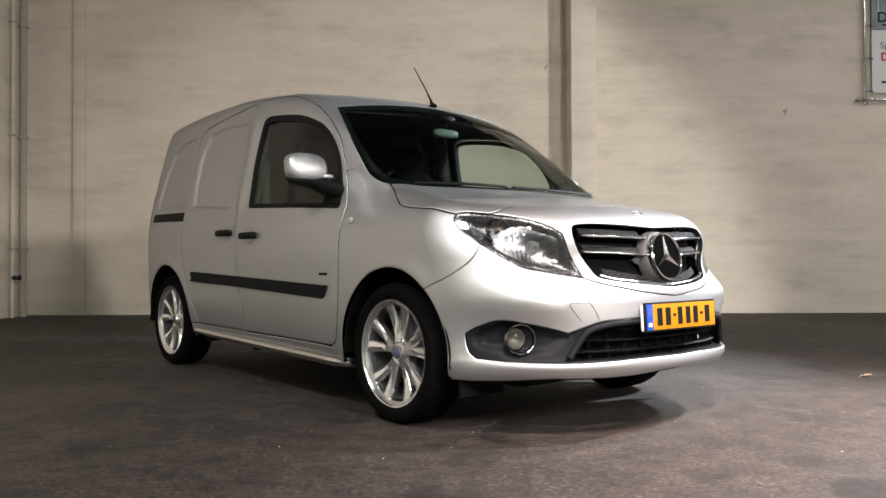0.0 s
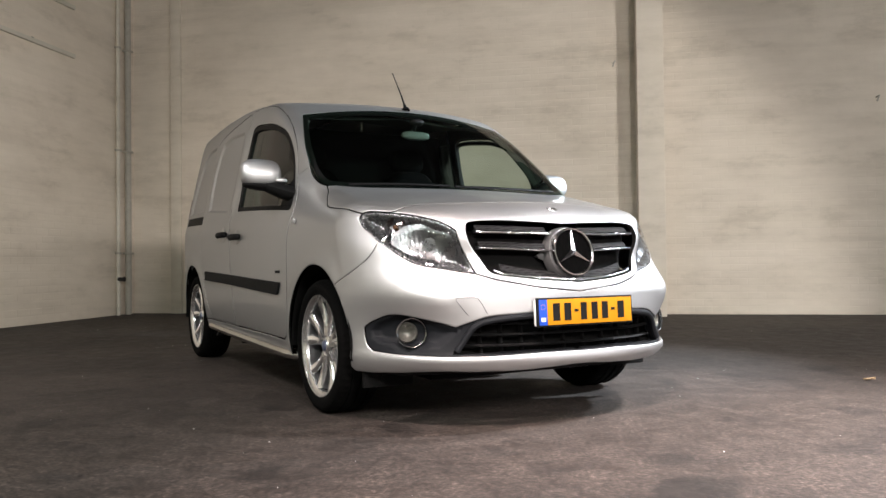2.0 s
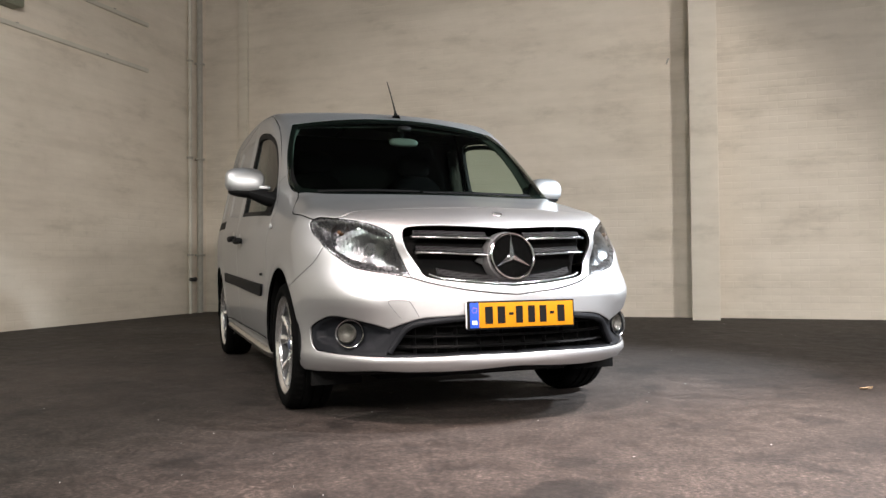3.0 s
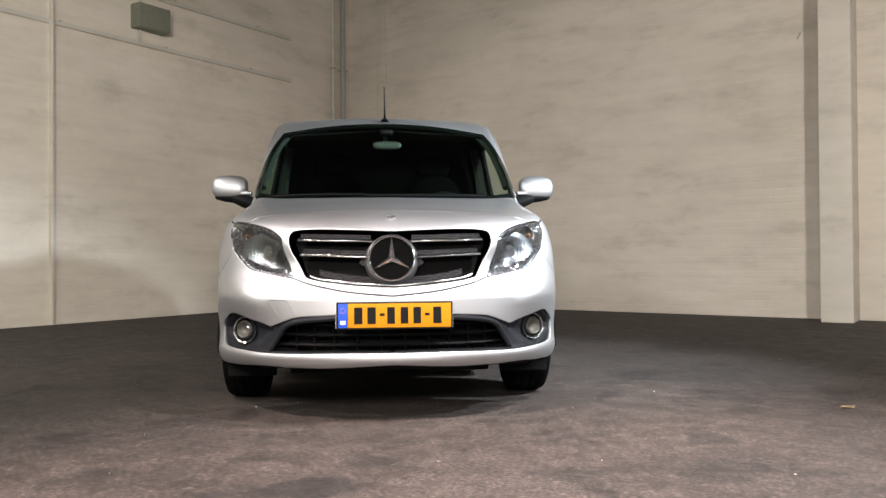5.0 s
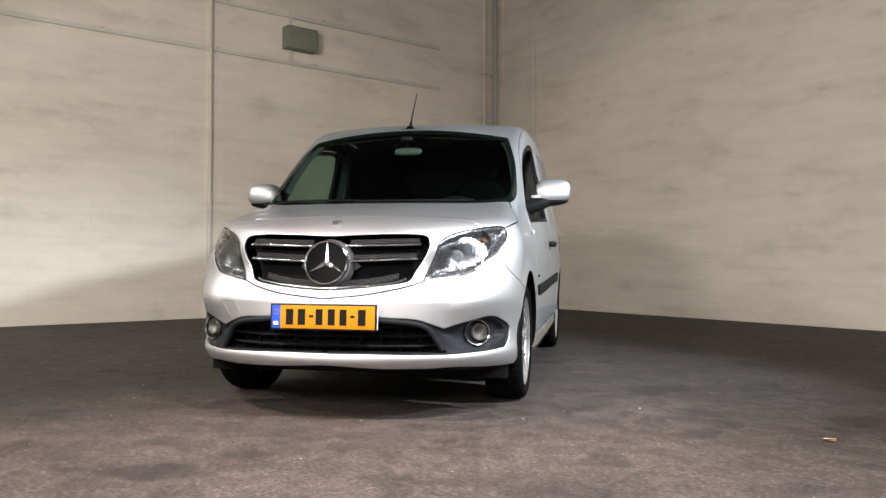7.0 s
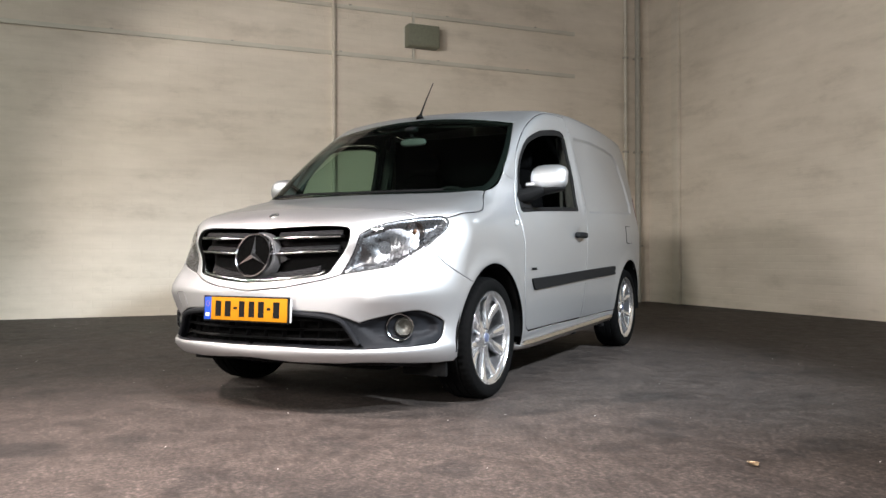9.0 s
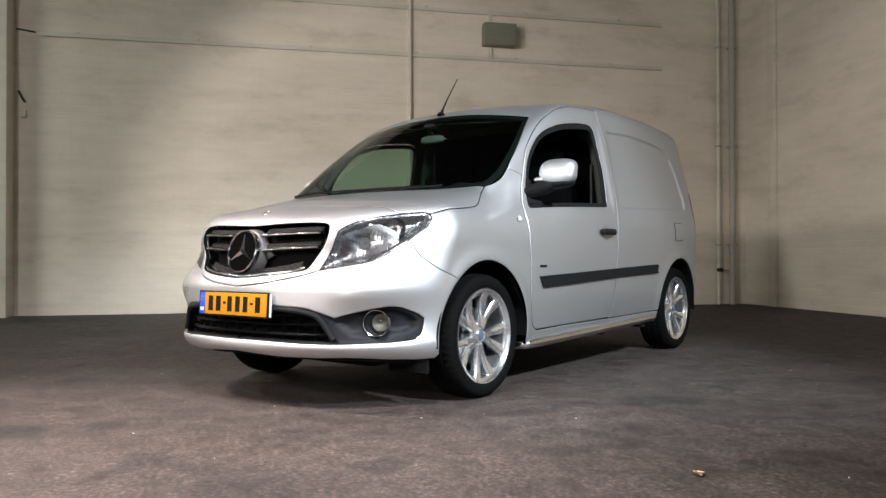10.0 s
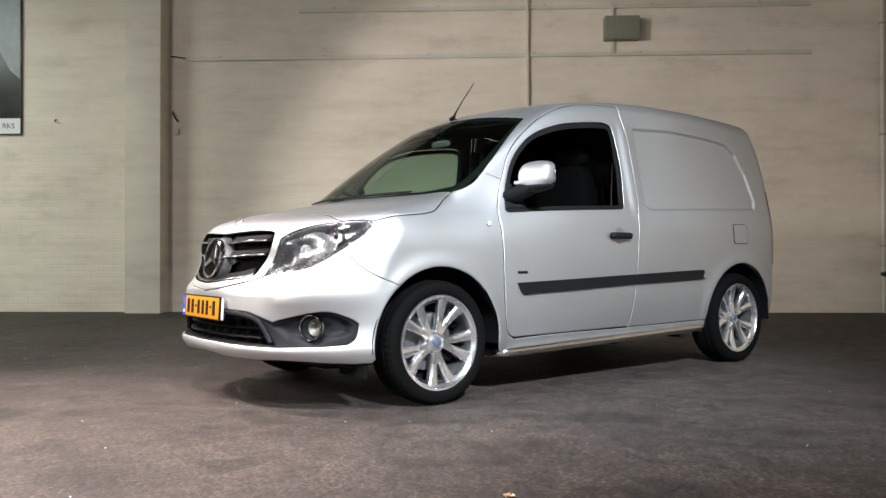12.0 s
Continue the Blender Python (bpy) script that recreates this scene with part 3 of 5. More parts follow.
PILLAR = SIDE.flat(np.array([(-1.462 - .013 * i, .93 - .2 * j / 29, .97 + .72 * j / 29) for i in range(17) for j in range(30)]))


def closed(half):
    """A closed ring of runs from the left half of one that starts and ends on the middle line."""
    back = [[(x, -y, z) for x, y, z in run[::-1]] for run in half[::-1]]
    return list(half) + back


def rest_of_fender():
    return [DOOR_FRONT[0:7], [(-.478, .79, 1.187), (-.36, .775, 1.222)], SCREEN_SIDE[3::-1], HOOD_SIDE, LAMP_LOW[:3:-1], FENDER_SEAM, arc(.012, .315, .392, 49, 182), [(-.380, .87, .30), (-.392, .86, .25)], [(-.392, .86, .25), (-.45, .86, .25), (-.500, .87, .312)]]


van = thing("van", "silver compact panel van with alloy wheels parked in the hall", "van")


def build_panels():
    zone = outline(SIDE, LEFT_WINDOW)
    for right in (False, True):
        door = panel("front_door", sheet(SIDE, outline(SIDE, [DOOR_FRONT, DOOR_REAR, DOOR_FOOT]), [zone], .03, .0034, pressed(right), .018, [PILLAR]), SILVER, van, "", right)
        inner = inset(zone, .026)
        panel("window_seal", sheet(SIDE, zone, [inner], .03, .0, .004, .02), BLACK, door, "black rubber window surround", right)
        if right:
            panel("window_glass", sheet(SIDE, inner, (), .06, -.006, .016, 0), SIDE_GLASS, door, "tinted side glass", right)
        panel("front_fender", sheet(SIDE, outline(SIDE, rest_of_fender()), (), .03, .0009), SILVER, van, "", right)
        roof_edge = [SCREEN_TOP[::-1], SCREEN_SIDE[:2:-1], [(-.36, .775, 1.222), (-.478, .79, 1.187)], DOOR_FRONT[6:]]
        # side, pillars and half of the roof, up to the tail
        lines = roof_edge + [DOOR_REAR, [(-1.468, .87, .335), (-1.50, .87, .322), (-2.262, .87, .329)], arc(-2.685, .295, .418, 6, 176), [(-3.102, .86, .32), (-3.10, .84, .28)],
                             [(-3.10, .84, .28), (-3.20, .82, .28)], [(-3.20, .82, .28), (-3.21, .82, .7), (-3.20, .80, 1.1), (-3.17, .76, 1.4), (-3.10, .68, 1.66), (-3.06, .4, 1.75), (-3.05, 0, 1.76)], [(-3.05, 0, 1.76), (-2.0, 0, 1.80), (-.732, 0, 1.645)]]
        holes = []
        if right:
            slide = outline(SIDE, [[(-1.575, .70, 1.690), (-1.70, .70, 1.693), (-2.05, .72, 1.672), (-2.30, .735, 1.64)], [(-2.30, .735, 1.64), (-2.372, .75, 1.60), (-2.395, .773, 1.49)],
                                   [(-2.395, .773, 1.49), (-2.388, .83, 1.25), (-2.40, .88, 1.0), (-2.375, .89, .745), (-2.25, .89, .485), (-2.16, .87, .36)], [(-2.16, .87, .36), (-2.13, .87, .333), (-2.08, .87, .331)], [(-2.08, .87, .331), (-1.500, .87, .326)],
                                   [(-1.500, .87, .326), (-1.523, .88, .525), (-1.552, .89, .86), (-1.578, .85, 1.13), (-1.582, .76, 1.463), (-1.575, .70, 1.690)]])
            holes = [slide]
        ex = [inset(outline(SIDE, r), d) for r in RECESS_LINES[right] for d in (-.014, -.007, 0, .007, .014)] + [PILLAR]
        panel("body_side", sheet(SIDE, outline(SIDE, lines), holes, .04, .0, pressed(right), .018, ex), SILVER, van, "silver side panel and roof half", right)
        if right:
            door2 = panel("sliding_door", sheet(SIDE, slide, (), .035, .0036, pressed(right), .018, ex), SILVER, van, "silver sliding door", right)
            track = outline(SIDE, [[(-3.06, .84, 1.085), (-2.41, .87, 1.072)], [(-2.41, .87, 1.072), (-2.405, .88, 1.010)], [(-2.405, .88, 1.010), (-3.06, .85, 1.025)], [(-3.06, .85, 1.025), (-3.06, .84, 1.085)]])
            panel("door_track", sheet(SIDE, track, (), .04, 0, -.002, .01), BLACK, van, "black sliding door rail", right)
        panel("rocker", sheet(SIDE, outline(SIDE, [[(-.402, .86, .255), (-.455, .86, .262), (-.500, .87, .308), (-1.48, .87, .318), (-2.262, .87, .325)], [(-2.262, .87, .325), (-2.27, .84, .245)], [(-2.27, .84, .245), (-.402, .84, .245)], [(-.402, .84, .245), (-.402, .86, .255)]]), (), .03, .002, .0, .03), SILVER, van, "", right)
        lamp = outline(NOSE, [LAMP_LOW, LAMP_TOP, LAMP_IN])
        head = panel("headlight", sheet(NOSE, lamp, (), .014, .002, lambda p: .005 + .036 * step(.004, .05, gap_to(NOSE.flat(p), lamp)), -.004), LAMP_HOUSE, van, "clear headlight with chrome reflectors", right)
        panel("lens", sheet(NOSE, lamp, (), .03, .001, -.001, .006), CLEAR, head, "clear lens", right)
        fit_reflectors(head, right)
        tail_lamp = outline(SIDE, [[(-3.165, .79, 1.25), (-3.20, .78, 1.25)], [(-3.20, .78, 1.25), (-3.215, .84, 1.0), (-3.215, .84, .70)], [(-3.215, .84, .70), (-3.185, .84, .70)], [(-3.185, .84, .70), (-3.185, .84, 1.0), (-3.165, .79, 1.25)]])
        panel("tail_lamp", sheet(SIDE, tail_lamp, (), .03, 0, -.004, .01), RED, van, "red tail lamp", right)
        strip = [[(-.512, .88, .614), (-1.5, .9, .646), (-2.19, .9, .667)], [(-2.19, .9, .667), (-2.222, .9, .66), (-2.205, .9, .618)], [(-2.205, .9, .618), (-2.18, .9, .602), (-1.5, .9, .583), (-.60, .88, .549)], [(-.60, .88, .549), (-.55, .88, .552), (-.512, .88, .614)]]
        panel("side_strip", sheet(SIDE, outline(SIDE, strip), (), .03, 0, -.012, .014), TRIM, door, "dark plastic rubbing strip", right)
    panel("hood", sheet(BONNET, outline(BONNET, closed([SCREEN_FOOT, HOOD_SIDE, [(.375, .80, .938), (.400, .775, .945), (.480, .71, .932)], HOOD_NOSE[::-1]])), (), .035), SILVER, van)
    glass = outline(TOP, closed([SCREEN_FOOT, SCREEN_SIDE, SCREEN_TOP]))
    pane = inset(glass, .034)
    panel("windscreen", sheet(TOP, glass, (), .06, .003, -.001, .006), SCREEN, van, "tinted windscreen")
    panel("windscreen_border", sheet(TOP, glass, [pane], .03, .004, .004, .02), BLACK, van, "black border of the windscreen")
    grille = outline(NOSE, closed(GRILLE))
    nose = outline(NOSE, closed([HOOD_NOSE, [(.480, .71, .932), (.560, .635, .908), (.640, .55, .873), (.692, .497, .838)], LAMP_IN, VEE[::-1]]))
    panel("nose_panel", sheet(NOSE, nose, [grille], .03, .0015, lambda p: -.004 * step(.70, .62, p[:, 2]), .03), SILVER, van, "silver panel round the grille")
    insert = outline(NOSE, closed([INSERT_TOP, INSERT_FOG, INSERT_END, INSERT_LOW]))
    bumper = outline(NOSE, closed([VEE, LAMP_LOW[:5], FENDER_SEAM, arc(.012, .315, .392, 48, -10), [(.400, .84, .240), (.55, .77, .243), (.75, .60, .250), (.86, .35, .262), (.905, 0, .272)]]))
    panel("front_bumper", sheet(NOSE, bumper, [insert], .03, .0007, 0, .03), SILVER, van, "", False, False)
    mouth = outline(NOSE, closed(MOUTH))
    fog = np.array([.645, .697, .419])

    pocket = np.array(FOG_POCKET)

    def hollow(p):
        q = np.array([1, -1, 1])
        d = np.minimum(np.linalg.norm(p - fog, axis=1), np.linalg.norm(p - fog * q, axis=1))
        at = np.stack([np.abs(p[:, 1]), p[:, 2]], 1)
        deep = gap_to(at, pocket) * np.where(within(at, pocket), 1, -1)
        return .009 + .020 * step(-.004, .030, deep) + .010 * step(.11, .05, d)
    panel("bumper_insert", sheet(NOSE, insert, [mouth], .012, .001, hollow, .04), GREY, van, "dark grey plastic bumper insert")
    panel("mouth_back", sheet(NOSE, inset(mouth, -.02), (), .05, 0, .11, 0), VOID, van, "black backing of the lower grille")
    panel("grille_back", sheet(NOSE, inset(grille, -.008), (), .05, 0, .075, 0), VOID, van, "black backing of the grille")
    panel("rear_door", sheet(REAR, outline(REAR, closed([[(-3.06, 0, 1.762), (-3.07, .4, 1.75), (-3.12, .68, 1.65), (-3.19, .76, 1.4), (-3.215, .80, 1.1), (-3.225, .82, .7), (-3.21, .82, .285)], [(-3.21, .82, .285), (-3.35, .6, .27), (-3.38, 0, .27)]])), (), .06), SILVER, van, "silver rear doors")


def fit_reflectors(head, right):
    s = -1 if right else 1

    def bowl(x, y, z, r, depth, ax, ay, az, ribs):
        m = Matrix.Translation((x, y * s, z)) @ Vector((ax, ay * s, az)).to_track_quat("Z", "Y").to_matrix().to_4x4()
        prof = [(r * math.sin(radians(a)) if a else .004, -depth * math.cos(radians(a))) for a in (0, 15, 30, 45, 60, 75, 90)] + [(r * 1.06, .003), (r * 1.08, -.004)]
        return lathe(prof, 48, m, False, (lambda j, i: 1 - .035 * (i % 3 == 0) * (j < 6)) if ribs else None), m
    cell = outline(NOSE, [[(.750, .472, .692), (.690, .560, .694), (.625, .655, .722), (.550, .730, .785), (.530, .730, .845)], [(.530, .730, .845), (.575, .650, .880), (.635, .572, .866), (.688, .508, .820)], [(.688, .508, .820), (.750, .472, .692)]])

    def facets(p):
        low = np.linalg.norm(p - np.array([.705, .520, .715]), axis=1)
        high = np.linalg.norm(p - np.array([.640, .605, .790]), axis=1)
        pool = .030 * np.exp(-(high / .075) ** 2) + .022 * np.exp(-(low / .05) ** 2)
        return .016 + pool + .0008 * np.abs(np.sin(p[:, 1] * 230)) + .0006 * np.abs(np.sin(p[:, 2] * 80 + p[:, 1] * 30))
    panel("fluted_reflector", sheet(NOSE, cell, (), .0045, .0, facets, .012), LAMP_BOWL, head, "chrome reflector with upright flutes", right)
    turn, m = bowl(.520, .695, .862, .046, .035, .74, .62, .25, False)
    part("reflector", turn, LAMP_BOWL, head, "chrome turn signal bowl")
    part("bulb", lathe([(0, .018), (.009, .015), (.011, 0), (.011, -.02)], 16, m), AMBER, head, "amber turn signal bulb")
    swoop = [(.46, .775, .805), (.50, .745, .775), (.555, .70, .745), (.62, .645, .715), (.69, .565, .690)]
    pts = [Vector((x * .965, y * .965 * s, z)) for x, y, z in bend(swoop, 5)]
    part("light_strip", tube(pts, [.003 + .003 * math.sin(math.pi * (i + 1) / (len(pts) + 1)) for i in range(len(pts))], 10), LAMP_BOWL, head, "curved chrome light strip")


build_panels()


# ---- grille, emblem, plate and lower grille ----
def on_nose(y, z, sink=0.0):
    """A point of the nose at that height and distance from the middle."""
    y, z = np.atleast_1d(np.asarray(y, float)), np.atleast_1d(np.asarray(z, float))
    y, z = np.broadcast_arrays(y, z)
    o = np.stack([y * 0, y, z], 1)
    p = strike(o, np.tile([1.0, 0, 0], (len(y), 1)), 1.3)
    return p - slope(p) * sink


def ribbon(rows):
    """A closed skin through rows of points, each a closed section."""
    k = len(rows[0])
    verts = [v for r in rows for v in r]
    faces = [(i * k + j, i * k + (j + 1) % k, (i + 1) * k + (j + 1) % k, (i + 1) * k + j) for i in range(len(rows) - 1) for j in range(k)]
    faces += [tuple(range(k))[::-1], tuple(range((len(rows) - 1) * k, len(rows) * k))]
    return verts, faces


def louvre(name, z0, z1, y0, y1, material, section, sink, label, parent):
    ys = np.linspace(y0, y1, 12)
    zs = np.linspace(z0, z1, 12)
    p = on_nose(ys, zs, sink)
    rows = [[(q[0] + dx, q[1], q[2] + dz) for dx, dz in section] for q in p]
    return part(name, ribbon(rows), material, parent, label)


PERFORATED = worn("perforated_grey", (.03, .03, .031), .6, 0, 60, .1, .05, 0, .05)
n_, l_, b_ = nodes_of(PERFORATED)
co = n_.new("ShaderNodeTexCoord")
vor = n_.new("ShaderNodeTexVoronoi")
vor.inputs["Scale"].default_value, vor.inputs["Randomness"].default_value = 95, .1
l_.new(co.outputs["Object"], vor.inputs["Vector"])
holes_ = ramp(PERFORATED, vor.outputs["Distance"], [(.36, (.0010, .0010, .0010)), (.42, (.022, .022, .023))])
l_.new(holes_.outputs[0], b_.inputs["Base Color"])

BLADE = [(.004 + .009 * math.cos(radians(a)), .0065 * math.sin(radians(a))) for a in range(-80, 81, 20)] + [(-.02, .009), (-.02, -.007)]
BAND = [(-.012, .010), (-.030, .030), (-.034, .030), (-.03, .004)]


def build_grille():
    for s in (-1, 1):
        for z0, z1, end in ((.838, .846, .438), (.762, .770, .428)):
            blade = louvre("slat", z0, z1, s * .085, s * end, CHROME, BLADE, .016, "chrome grille slat", van)
            louvre("perforated_band", z0, z1, s * .095, s * (end - .012), PERFORATED, BAND, .016, "dark perforated band", blade)
        low = [on_nose(s * y, z, .012)[0] for y, z in ((.0, .632), (.10, .638), (.20, .647), (.30, .658), (.345, .665), (.375, .678))]
        part("lower_trim", tube(bend(low, 5), [.009] * 31, 14), CHROME, van, "chrome trim along the grille's foot")
        p = [on_nose(s * y, z, .03)[0] for y, z in ((.06, .652), (.15, .660), (.25, .672), (.34, .690))]
        rows = [[(q[0] + dx, q[1], q[2] + dz) for dx, dz in ((.004, -.006), (-.012, .022), (-.016, .022), (-.01, -.008))] for q in bend(p, 4)]
        part("perforated_band", ribbon(rows), PERFORATED, van, "dark perforated band")


def build_emblem():
    m = Matrix.Translation((.858, 0, .752)) @ Matrix.Rotation(radians(90 - 12), 4, "Y")
    hub = part("emblem", lathe([(0, -.012), (.090, -.012), (.098, -.004), (.096, .002), (.0, .004)], 64, m), GLOSS_BLACK, van, "round chrome emblem on a dark disc")
    part("emblem_ring", lathe([(.0965, -.004), (.0985, .008), (.1025, .012), (.1070, .009), (.1085, -.004), (.106, -.02)], 72, m), EMBLEM_CHROME, hub, "chrome ring")
    shell = lathe([(.107, -.018), (.113, -.020), (.120, -.032), (.124, -.06)], 64, m)
    part("emblem_mount", shell, MOUNT, hub, "dull grey emblem mount")
    for k in range(3):
        a = radians(180 + 120 * k)
        d, t = Vector((math.cos(a), math.sin(a), 0)), Vector((-math.sin(a), math.cos(a), 0))
        up = Vector((0, 0, 1))
        verts = [m @ (d * .098 + up * .006), m @ (t * .013 + d * .006 + up * .005), m @ (up * .020), m @ (t * -.013 + d * .006 + up * .005), m @ (d * -.006 + up * .005)]
        part("emblem_arm", (verts, [(0, 1, 2), (0, 2, 3), (1, 4, 2), (4, 3, 2), (0, 3, 4, 1)]), EMBLEM_CHROME, hub, "chrome arm", False)
    for s in (-1, 1):
        rows = []
        for i in range(5):
            f = i / 4
            q = on_nose(s * (.098 + .055 * f), .752 - .006 * f, .030 + .02 * f)[0]
            h = .034 * (1 - f) ** .8 + .004
            rows.append([(q[0], q[1], q[2] + h), (q[0] + .012 * (1 - f), q[1], q[2]), (q[0], q[1], q[2] - h), (q[0] - .03, q[1], q[2])])
        part("emblem_wing", ribbon(rows), MOUNT, hub, "dull grey wing beside the emblem")
    q = on_nose(0, .946)[0]
    nrm = Vector(slope(np.array([q]))[0])
    m2 = Matrix.Translation(Vector(q)) @ nrm.to_track_quat("Z", "Y").to_matrix().to_4x4()
    small = part("hood_badge", lathe([(0, .002), (.017, .003), (.019, .0045), (.023, .0045), (.025, .001)], 32, m2), ALLOY, van, "small round chrome badge")


def build_plate():
    m = Matrix.Translation((.926, .010, .498)) @ Matrix.Rotation(radians(-3), 4, "Y")

    def flat(name, y, z, wy, wz, x, thick, material, parent, label="", bevel=.002):
        bm = rbox(x, y, z, thick, wy, wz, bevel, 2)
        bmesh.ops.transform(bm, matrix=m, verts=bm.verts)
        return part(name, bm, material, parent, label)
    frame_ = flat("number_plate", 0, 0, .520, .122, 0, .012, BLACK, van, "yellow number plate with dark printed bars", .004)
    flat("plate_face", .0215, 0, .460, .107, .007, .003, YELLOW, frame_, "yellow reflective face")
    flat("plate_band", -.2300, 0, .041, .107, .0072, .003, BLUE, frame_, "blue band")
    flat("band_mark", -.230, -.030, .022, .016, .0088, .001, WHITE, frame_, "white mark", 0)
    for k in range(10):
        a = 2 * math.pi * k / 10
        flat("band_dot", -.230 + .011 * math.cos(a), .022 + .011 * math.sin(a), .003, .003, .0088, .001, YELLOW, frame_, "", 0)
    for y, wide in ((-.162, .037), (-.103, .037), (-.0165, .034), (.043, .034), (.100, .034), (.190, .037)):
        flat("print_bar", y, 0, wide, .074, .0088, .001, BAR, frame_, "dark printed bar", 0)
    for y in (-.056, .145):
        flat("print_bar", y, .004, .022, .012, .0088, .001, BAR, frame_, "dark printed dash", 0)
    flat("plate_bracket", 0, -.002, .524, .108, -.010, .014, WHITE, frame_, "pale bracket behind the plate", .005)
    for s in (-1, 1):
        part("plate_holder", rbox(.895, s * .17, .50, .06, .06, .07, .006), BLACK, van)


TOW_COVER = [(-.512, .492), (-.530, .515), (-.558, .552), (-.560, .562), (-.548, .566), (-.52, .566), (-.49, .566), (-.478, .562), (-.465, .545), (-.446, .510), (-.440, .496)]


def build_mouth():
    for z0, z1 in ((.447, .452), (.408, .410), (.370, .371)):
        pts = [on_nose(y, z1 + (z0 - z1) * (1 - (y / .55) ** 2), .045)[0] for y in np.linspace(-.54, .54, 25)]
        rows = [[(q[0] + dx, q[1], q[2] + dz) for dx, dz in ((.012, .0), (.006, .005), (-.02, .006), (-.02, -.004), (.006, -.004))] for q in pts]
        part("mesh_bar", ribbon(rows), BLACK, van, "black crossbar of the lower grille")
    for y in (-.46, -.37, -.27, -.16, -.05, .06, .17, .27, .37, .46):
        pts = [on_nose(y, z, .06)[0] for z in np.linspace(.335, .478, 7)]
        rows = [[(q[0] + dx, q[1] + dy, q[2]) for dx, dy in ((.008, 0), (.002, .004), (-.02, .004), (-.02, -.004), (.002, -.004))] for q in pts]
        part("mesh_bar", ribbon(rows), BLACK, van, "black upright of the lower grille")
    for s in (-1, 1):
        n = Vector((.90, .42 * s, .05)).normalized()
        m = Matrix.Translation((.652, .690 * s, .419)) @ n.to_track_quat("Z", "Y").to_matrix().to_4x4()
        lamp = part("fog_lamp", lathe([(.0590, -.030), (.0600, -.010), (.0635, .001), (.0612, .005), (.0580, .003), (.0565, -.006), (.0555, -.012)], 48, m), CHROME, van, "round fog lamp in a chrome ring")
        part("fog_well", lathe([(.0560, -.004), (.050, -.040), (.0, -.045)], 40, m), GREY, lamp, "dark well behind the ring")
        m3 = Matrix.Translation((-.016, .013 * s, 0)) @ m @ Matrix.Translation((0, 0, -.004))
        part("fog_bowl", lathe([(.0, -.028), (.012, -.027), (.026, -.018), (.035, -.002), (.038, .001), (.044, -.01)], 40, m3, False, lambda j, i: 1 - .05 * (i % 2) * (0 < j < 4)), FOG_GLASS, lamp, "fluted reflector")
        part("fog_lens", lathe([(0, .010), (.015, .009), (.028, .005), (.036, -.001)], 40, m3), CLEAR, lamp, "clear lens")
    for s in (-1, 1):
        lip = [on_nose(s * y, z, .004)[0] for y, z in ((.0, .500), (.14, .496), (.28, .484), (.42, .470), (.485, .446), (.525, .39), (.555, .345))]
        pts = bend(lip, 6)
        part("mouth_lip", tube(pts, [.0135] * len(pts), 10), GREY, van, "dark plastic lip round the lower grille")
    cover = [on_nose(y, z, -.0002)[0] for y, z in TOW_COVER]
    part("tow_cover_line", tube(cover, [.0016] * len(cover), 6), DARK_ALLOY, van, "fine joint of the towing eye cover")
    apron = [[(.40, y, .245), (.76 - .9 * max(0, abs(y) - .1) ** 2.2, y, .262), (.76 - .9 * max(0, abs(y) - .1) ** 2.2, y, .232), (.40, y, .20)] for y in np.linspace(-.72, .72, 15)]
    part("under_apron", ribbon(apron), BLACK, van, "black apron under the bumper")


def build_deflectors():
    for s in (-1, 1):
        part("air_deflector", rbox(.415, .69 * s, .205, .022, .24, .075, .006), VOID, van, "black air deflector before the wheel")


build_grille()
build_deflectors()
build_emblem()
build_plate()
build_mouth()


